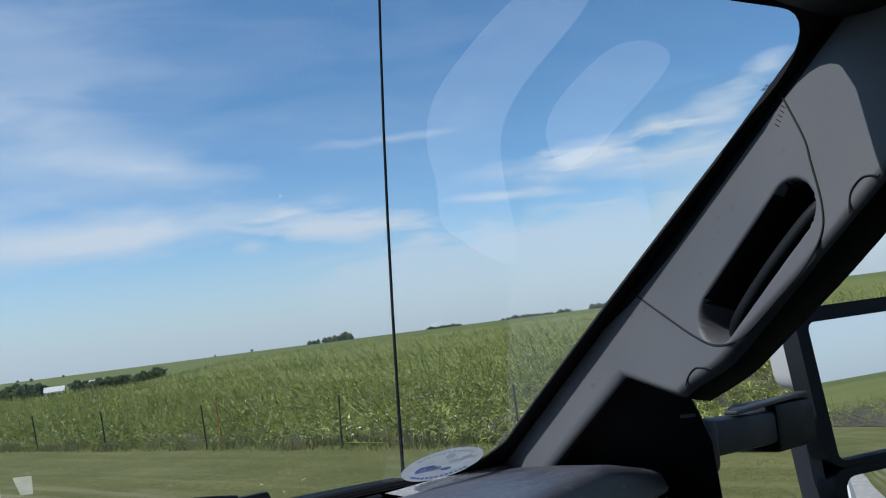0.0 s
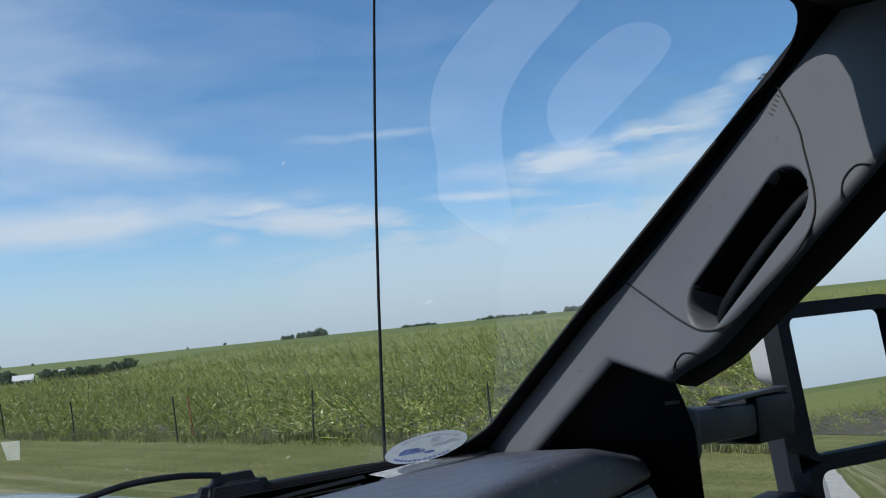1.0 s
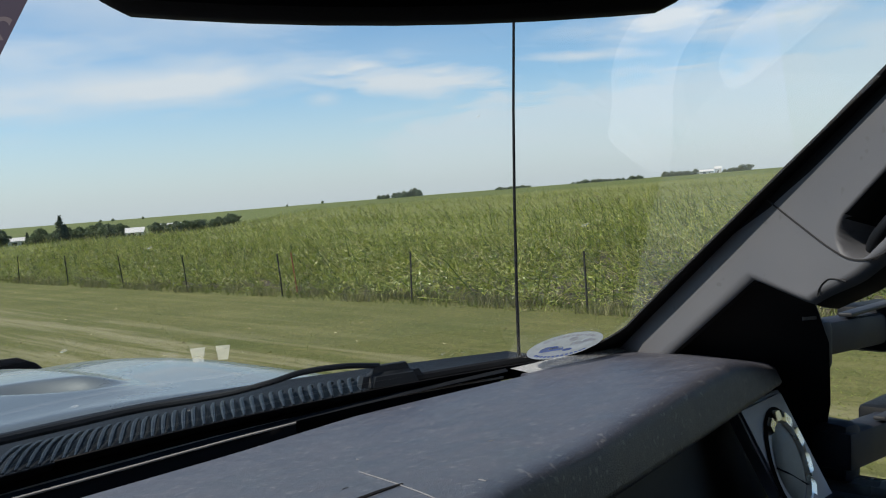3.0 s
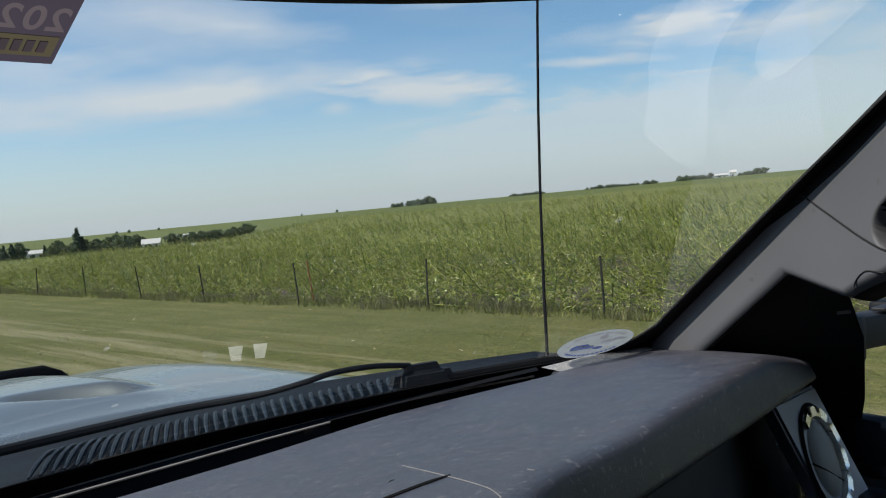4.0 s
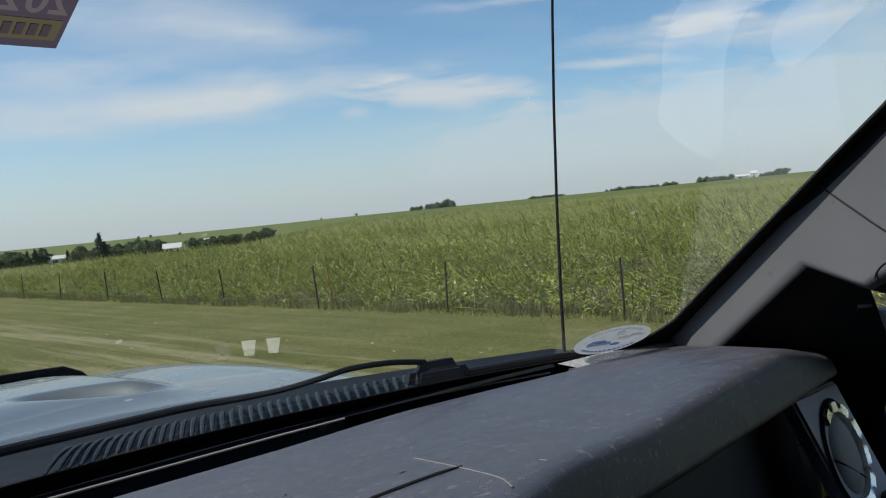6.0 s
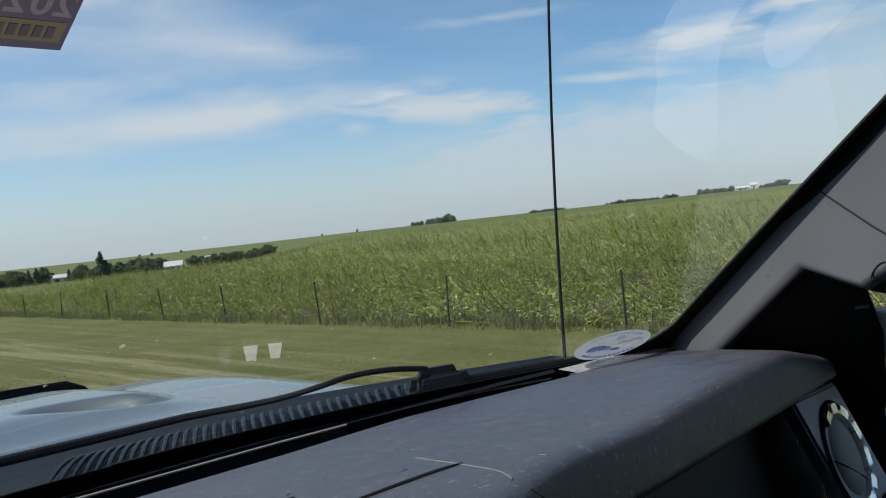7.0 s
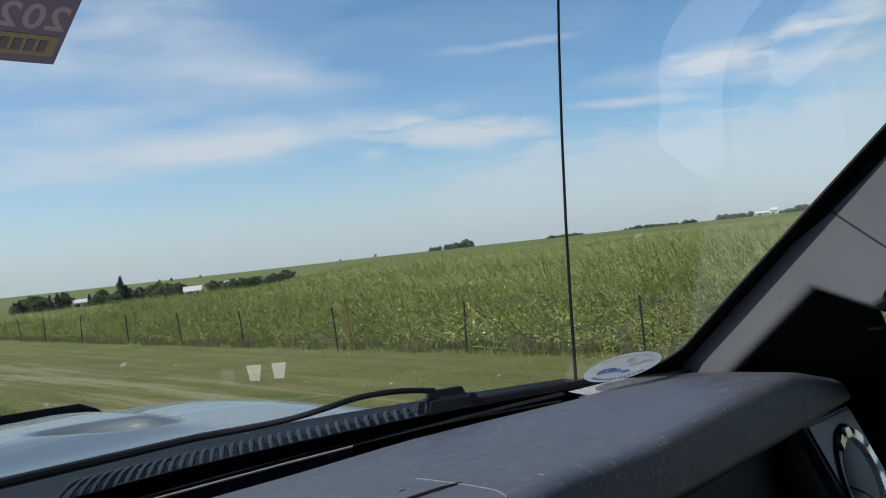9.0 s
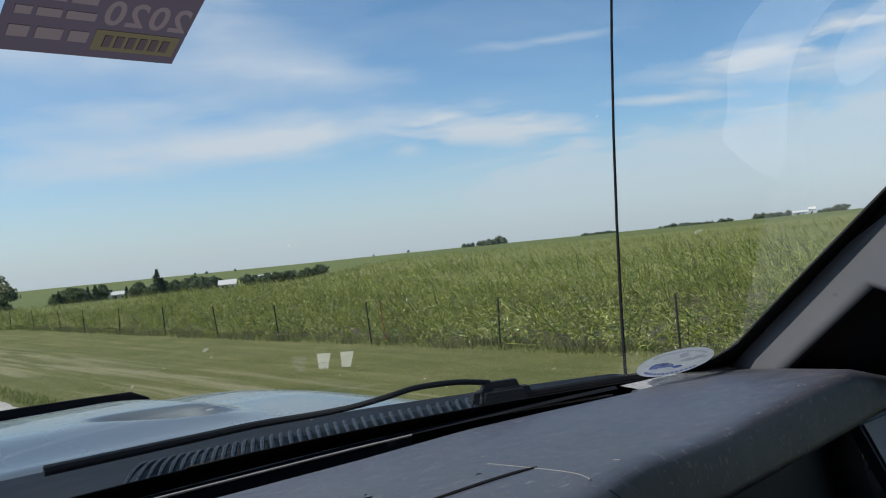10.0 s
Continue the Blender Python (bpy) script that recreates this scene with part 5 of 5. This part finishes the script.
def blades(name, xy, height, width, material, label, category, spread=0.6):
    """Many single blades of grass joined into one mesh."""
    n_ = len(xy)
    base = np.column_stack([xy, [land(x, y) for x, y in xy]])
    a, h = rng.uniform(0, 6.28, n_), height * rng.uniform(0.5, 1.3, n_)
    side = np.column_stack([np.cos(a), np.sin(a), np.zeros(n_)]) * (width * rng.uniform(0.6, 1.3, n_))[:, None] / 2
    b = rng.uniform(0, 6.28, n_)
    tip = np.column_stack([np.cos(b) * spread * h, np.sin(b) * spread * h, h])
    vs = np.stack([base - side, base + side, base + tip + side * 0.25, base + tip - side * 0.25], 1).reshape(-1, 3)
    me = bpy.data.meshes.new(name)
    me.vertices.add(len(vs))
    me.vertices.foreach_set("co", vs.astype(np.float32).ravel())
    me.loops.add(4 * n_)
    me.loops.foreach_set("vertex_index", np.arange(4 * n_, dtype=np.int32))
    me.polygons.add(n_)
    me.polygons.foreach_set("loop_start", np.arange(0, 4 * n_, 4, dtype=np.int32))
    me.update(calc_edges=True)
    me.materials.append(material)
    return tagged(new(name, me), label, category, kind="stuff")


def strip(n_, x0, x1, y0, y1):
    y = y0 + (y1 - y0) * rng.random(n_) ** 1.6
    x = rng.uniform(x0, x1, n_)
    return np.column_stack([x, y])


def patches(xy):
    """Thins a strip into uneven clumps."""
    return np.array([q for q in xy if noise.noise((q[0] * 0.9, q[1] * 0.55, 7.0)) > 0.05])


blades("verge_grass", strip(60000, 3.3, EDGE + 0.2, 2.0, 60.0), 0.018, 0.011, M_BLADE, "short mown grass blades on the verge", "grass", 2.2)
blades("tall_grass", strip(14000, EDGE - 0.75, EDGE + 0.5, 2.0, 90.0), 0.11, 0.014, M_BLADE, "uncut green grass along the fence", "grass", 0.45)
blades("weeds", patches(strip(24000, EDGE - 0.75, EDGE + 0.25, 4.0, 90.0)), 0.20, 0.011, M_WEED, "brown seeding weeds under the fence", "weeds", 0.4)
blades("shoulder_grass", strip(9000, 3.5, 3.95, 2.0, 60.0), 0.09, 0.012, M_BLADE, "rough grass at the gravel edge", "grass", 0.7)
husk = blades("husks", strip(150, 5.0, EDGE, 5.0, 45.0), 0.02, 0.05, M_DRYLEAF, "pale dry maize husks lying on the grass", "husks", 3.0)

# ---- fence ----
M_STEEL = surface("post_steel", (0.018, 0.022, 0.016), (0.05, 0.045, 0.035), 0.7, 9.0, 90.0, 0.4, metal=0.3)
M_ORANGE = surface("marker_orange", (0.26, 0.085, 0.04), (0.34, 0.12, 0.06), 0.6, 9.0, 90.0, 0.2)


def tee_post(material, label):
    """A steel post: a flanged stem with studs and a spade just above the ground."""
    post = thing("fence_post", label, "fence post", "fence posts along the field")
    bm_ = box((0.034, 0.005, 1.14), Matrix.Translation((0, 0, 0.47)))
    bmesh.ops.create_cube(bm_, size=1.0, matrix=Matrix.Translation((0, 0.015, 0.47)) @ Matrix.Diagonal((0.005, 0.028, 1.14, 1)))
    for k in range(12):
        bmesh.ops.create_cube(bm_, size=1.0, matrix=Matrix.Translation((0, -0.006, 0.20 + 0.07 * k)) @ Matrix.Diagonal((0.014, 0.010, 0.014, 1)))
    part("stem", bm_, material, post)
    part("spade", box((0.09, 0.004, 0.10), Matrix.Translation((0, 0.003, -0.02)), 0.001), material, post)
    return post


FX = 12.15
first = tee_post(M_STEEL, "dark steel fence post standing in weeds")
first.matrix_basis = pose(FX, 9.5, land(FX, 9.5), 2, -3, 8)
for i in range(1, 19):
    y = 9.5 + 4.6 * i + 0.25 * math.sin(3.1 * i)
    x = FX + 0.12 * math.sin(1.7 * i)
    copy_thing(first, pose(x, y, land(x, y), 3 * math.sin(2.3 * i), -2 + 3.5 * math.sin(1.3 * i), 20 * math.sin(i)))
marker = tee_post(M_ORANGE, "weathered orange marker post by the fence")
tagged(marker, category="marker post")
marker.matrix_basis = pose(12.5, 18.6, land(12.5, 18.6), -2, -4, 10)

# ---- trees ----
M_BARK = surface("bark", (0.07, 0.055, 0.04), (0.13, 0.105, 0.08), 0.9, 3.0, 40.0, 0.6)
M_FOLIAGE = surface("foliage", (0.100, 0.135, 0.098), (0.165, 0.195, 0.140), 0.7, 0.6, 8.0, 0.0, translucent=0.35, per_piece=0.5)
M_NEEDLE = surface("needles", (0.042, 0.064, 0.048), (0.072, 0.100, 0.070), 0.7, 0.6, 8.0, 0.0, translucent=0.1, per_piece=0.5)
M_PALELEAF = surface("pale_foliage", (0.15, 0.175, 0.10), (0.25, 0.265, 0.17), 0.7, 0.6, 8.0, 0.0, translucent=0.2, per_piece=0.5)


def clumps(points, size, g):
    """Small bent leaf clumps at the given points."""
    verts_, faces_ = [], []
    for p in points:
        for _ in range(3):
            a = Vector(g.normal(0, 1, 3)).normalized()
            b = a.orthogonal().normalized()
            c = a.cross(b)
            s = size * g.uniform(0.5, 1.3)
            q = Vector(p) + Vector(g.normal(0, 1, 3)) * size * 0.5
            o = len(verts_)
            verts_ += [q - b * s, q - c * s * 0.6 + a * s * 0.3, q + b * s, q + c * s * 0.6 + a * s * 0.3]
            faces_.append((o, o + 1, o + 2, o + 3))
    return verts_, faces_


def broad_tree(seed, height, material, label, wide=0.42):
    g = np.random.default_rng(seed)
    t = thing("tree", label, "tree", "distant trees")
    tops, bm_ = [], tube([(0, 0, -0.3), (0.05 * height * g.normal(0, 0.3), 0, height * 0.3), (0, 0.03 * height * g.normal(0, 0.5), height * 0.72)], [height * 0.035, height * 0.024, height * 0.008], 7)
    for k in range(7):
        a, z0 = k * 2.4 + g.uniform(-0.4, 0.4), height * g.uniform(0.22, 0.6)
        r = height * wide * g.uniform(0.6, 1.0)
        end = Vector((math.cos(a) * r, math.sin(a) * r, z0 + height * g.uniform(0.12, 0.32)))
        limb = tube([(0, 0, z0), end * 0.5 + Vector((0, 0, z0 * 0.45)), end], [height * 0.014, height * 0.009, height * 0.003], 5)
        me_ = bpy.data.meshes.new("limb")
        limb.to_mesh(me_)
        limb.free()
        bm_.from_mesh(me_)
        tops.append(end)
    tops.append(Vector((0, 0, height * 0.82)))
    part("trunk", bm_, M_BARK, t)
    pts = []
    for c in tops:
        r = height * g.uniform(0.13, 0.21)
        for _ in range(24):
            d = Vector(g.normal(0, 1, 3)).normalized() * r * g.uniform(0.3, 1.05)
            pts.append(c + Vector((d.x, d.y, d.z * 0.9)))
    for _ in range(330):                            # the body of the crown, low skirts included
        z = g.uniform(0.0, 0.92)
        r = height * wide * math.sqrt(max(0.02, 1 - ((z - 0.36) / 0.60) ** 2)) * g.uniform(0.2, 1.0)
        a = g.uniform(0, 6.283)
        pts.append(Vector((math.cos(a) * r, math.sin(a) * r, z * height)))
    v_, f_ = clumps(pts, height * 0.055, g)
    part("crown", mesh_from("crown", v_, f_, material, False), None, t)
    return t


def conifer(seed, height, label):
    g = np.random.default_rng(seed)
    t = thing("conifer", label, "conifer", "distant trees")
    part("trunk", tube([(0, 0, -0.3), (0, 0, height * 0.95)], [height * 0.022, height * 0.004], 7), M_BARK, t)
    pts = []
    for k in range(300):
        z = 0.05 + 0.95 * (k / 300)
        a = k * 2.39996
        r = height * 0.30 * (1 - z) ** 0.85 * g.uniform(0.35, 1.05)
        pts.append(Vector((math.cos(a) * r, math.sin(a) * r, height * z - 0.15 * r)))
    v_, f_ = clumps(pts, height * 0.04, g)
    part("crown", mesh_from("crown", v_, f_, M_NEEDLE, False), None, t)
    return t


def polar(az_, r):
    a = radians(az_)
    x, y = r * math.sin(a), r * math.cos(a)
    return x, y, land(x, y)


kinds = [broad_tree(31, 8.0, M_FOLIAGE, "dark green leafy tree standing far off"), broad_tree(32, 8.0, M_FOLIAGE, "dark green leafy tree standing far off", 0.34),
         broad_tree(33, 8.0, M_FOLIAGE, "dark green leafy tree standing far off", 0.5), conifer(34, 8.0, "dark pointed conifer in a farm windbreak")]
# paler, bluish leaf colour paints in the haze of distance
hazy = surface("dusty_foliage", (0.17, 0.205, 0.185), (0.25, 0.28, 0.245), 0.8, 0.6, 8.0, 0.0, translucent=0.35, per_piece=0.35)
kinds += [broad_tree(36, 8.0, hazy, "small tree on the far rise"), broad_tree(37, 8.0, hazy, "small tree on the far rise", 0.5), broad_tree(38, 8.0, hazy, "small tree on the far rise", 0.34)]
pale = broad_tree(35, 8.0, M_PALELEAF, "large pale leafy tree at the end of a windbreak", 0.46)
used = set()


def plant_tree(kind_, az_, r, h, wide=1.0, sunk=0.0):
    # trees beyond 700 m take the kinds with haze in their colour
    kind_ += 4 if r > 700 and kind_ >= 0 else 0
    x, y, z = polar(az_, r)
    m = pose(x, y, z - sunk * h, 0, 0, (az_ * 977) % 360)
    ob = kinds[kind_] if kind_ >= 0 else pale
    k = h / 8.0
    if ob.name not in used:
        used.add(ob.name)
        ob.matrix_basis = m @ Matrix.Diagonal((k * wide, k * wide, k, 1))
        return
    c = copy_thing(ob, m)
    c.scale = (k * wide, k * wide, k)


plant_tree(-1, 11.5, 270, 11.0)
g5 = np.random.default_rng(5)
for az_ in [*lin(14.6, 17.5, 9), *lin(18.6, 23.8, 17)]:                                          # farm windbreak
    plant_tree(int(g5.integers(0, 4)), az_ + g5.uniform(-0.12, 0.12), 420 + g5.uniform(-18, 18), g5.uniform(5.5, 9.0), 1.1, 0.1)
plant_tree(3, 20.4, 415, 11.5)
for az_ in lin(25.6, 30.1, 15):                                                                # grove beside the farm
    plant_tree(int(g5.integers(0, 3)), az_ + g5.uniform(-0.1, 0.1), 400 + g5.uniform(-12, 22), g5.uniform(4.5, 6.8), 1.2, 0.12)
for az_ in (9.5, 10.4, 11.2):
    plant_tree(int(g5.integers(0, 4)), az_, 330, g5.uniform(7, 10))
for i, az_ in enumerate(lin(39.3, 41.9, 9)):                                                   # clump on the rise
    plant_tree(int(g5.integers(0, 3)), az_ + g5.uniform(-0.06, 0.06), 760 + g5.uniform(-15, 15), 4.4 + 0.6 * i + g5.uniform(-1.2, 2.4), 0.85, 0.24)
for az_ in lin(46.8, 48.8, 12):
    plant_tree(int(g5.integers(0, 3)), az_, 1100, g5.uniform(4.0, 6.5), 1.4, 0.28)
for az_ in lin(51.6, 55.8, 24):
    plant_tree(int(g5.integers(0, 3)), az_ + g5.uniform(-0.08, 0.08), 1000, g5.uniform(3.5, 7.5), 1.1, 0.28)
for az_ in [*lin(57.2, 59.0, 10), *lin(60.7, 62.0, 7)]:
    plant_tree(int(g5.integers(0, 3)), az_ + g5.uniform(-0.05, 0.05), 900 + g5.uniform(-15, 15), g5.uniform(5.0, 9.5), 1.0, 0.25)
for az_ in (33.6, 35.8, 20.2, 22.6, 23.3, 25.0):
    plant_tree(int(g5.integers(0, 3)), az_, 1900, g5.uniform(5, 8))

# ---- farm buildings ----
M_WALL = surface("white_siding", (0.62, 0.62, 0.60), (0.74, 0.74, 0.72), 0.7, 2.0, 20.0, 0.2)
M_ROOF = surface("roof_metal", (0.50, 0.48, 0.46), (0.62, 0.60, 0.57), 0.5, 2.0, 20.0, 0.2)
M_PANE = surface("window_dark", (0.03, 0.035, 0.04), (0.05, 0.055, 0.06), 0.2, 2.0, 20.0, 0.0)


def farm_building(name, label, az_, r, w_, d_, h_, rise, turn_, windows, group="farm buildings"):
    """A gabled building: walls, two roof slopes with eaves, a door and windows."""
    x, y, z = polar(az_, r)
    b = thing(name, label, "farm building", group)
    b.matrix_basis = pose(x, y, z, 0, 0, turn_)
    bm_ = bmesh.new()
    lo_ = [bm_.verts.new(q) for q in ((-w_ / 2, -d_ / 2, -1), (w_ / 2, -d_ / 2, -1), (w_ / 2, d_ / 2, -1), (-w_ / 2, d_ / 2, -1))]
    hi_ = [bm_.verts.new((q.co.x, q.co.y, h_)) for q in lo_]
    ga, gb = bm_.verts.new((-w_ / 2, 0, h_ + rise)), bm_.verts.new((w_ / 2, 0, h_ + rise))
    bm_.faces.new((lo_[0], lo_[1], hi_[1], hi_[0]))
    bm_.faces.new((lo_[2], lo_[3], hi_[3], hi_[2]))
    bm_.faces.new((lo_[1], lo_[2], hi_[2], gb, hi_[1]))
    bm_.faces.new((lo_[3], lo_[0], hi_[0], ga, hi_[3]))
    wall = part("wall", bm_, M_WALL, b)
    for f_ in wall.data.polygons:
        f_.use_smooth = False
    for sgn in (-1, 1):
        slope = math.atan2(rise, d_ / 2)
        ln = math.hypot(rise, d_ / 2) + 0.5
        part("roof", box((w_ + 0.8, ln, 0.14), Matrix.Translation((0, sgn * (d_ / 4 + 0.12), h_ + rise / 2 + 0.05)) @ pose(0, 0, 0, -sgn * math.degrees(slope)), 0.0), M_ROOF, b)
    part("door", box((1.2, 0.1, 2.1), Matrix.Translation((-w_ * 0.1, -d_ / 2 - 0.03, 1.05))), M_PANE, b)
    for k in range(windows):
        part("window", box((1.0, 0.1, 1.1), Matrix.Translation((-w_ / 2 + (k + 0.7) * w_ / (windows + 0.4), -d_ / 2 - 0.03, h_ * 0.55))), M_PANE, b)
    return b


farm_building("shed", "low white farm shed among dark trees", 18.1, 425, 9, 6, 2.6, 1.3, -20, 2)
farm_building("farmhouse", "farmhouse with a pale roof beside a grove", 24.5, 395, 7, 6, 2.2, 1.8, -30, 3)
farm_building("barn", "pale roofed barn behind a grove", 26.4, 425, 11, 7, 2.8, 2.2, -25, 2)
farm_building("machine_shed", "white machine shed on the rise", 59.6, 905, 13, 8, 2.8, 1.6, -55, 2)
farm_building("barn", "tall white barn on the rise", 60.3, 910, 6, 6, 4.6, 2.2, -60, 1)
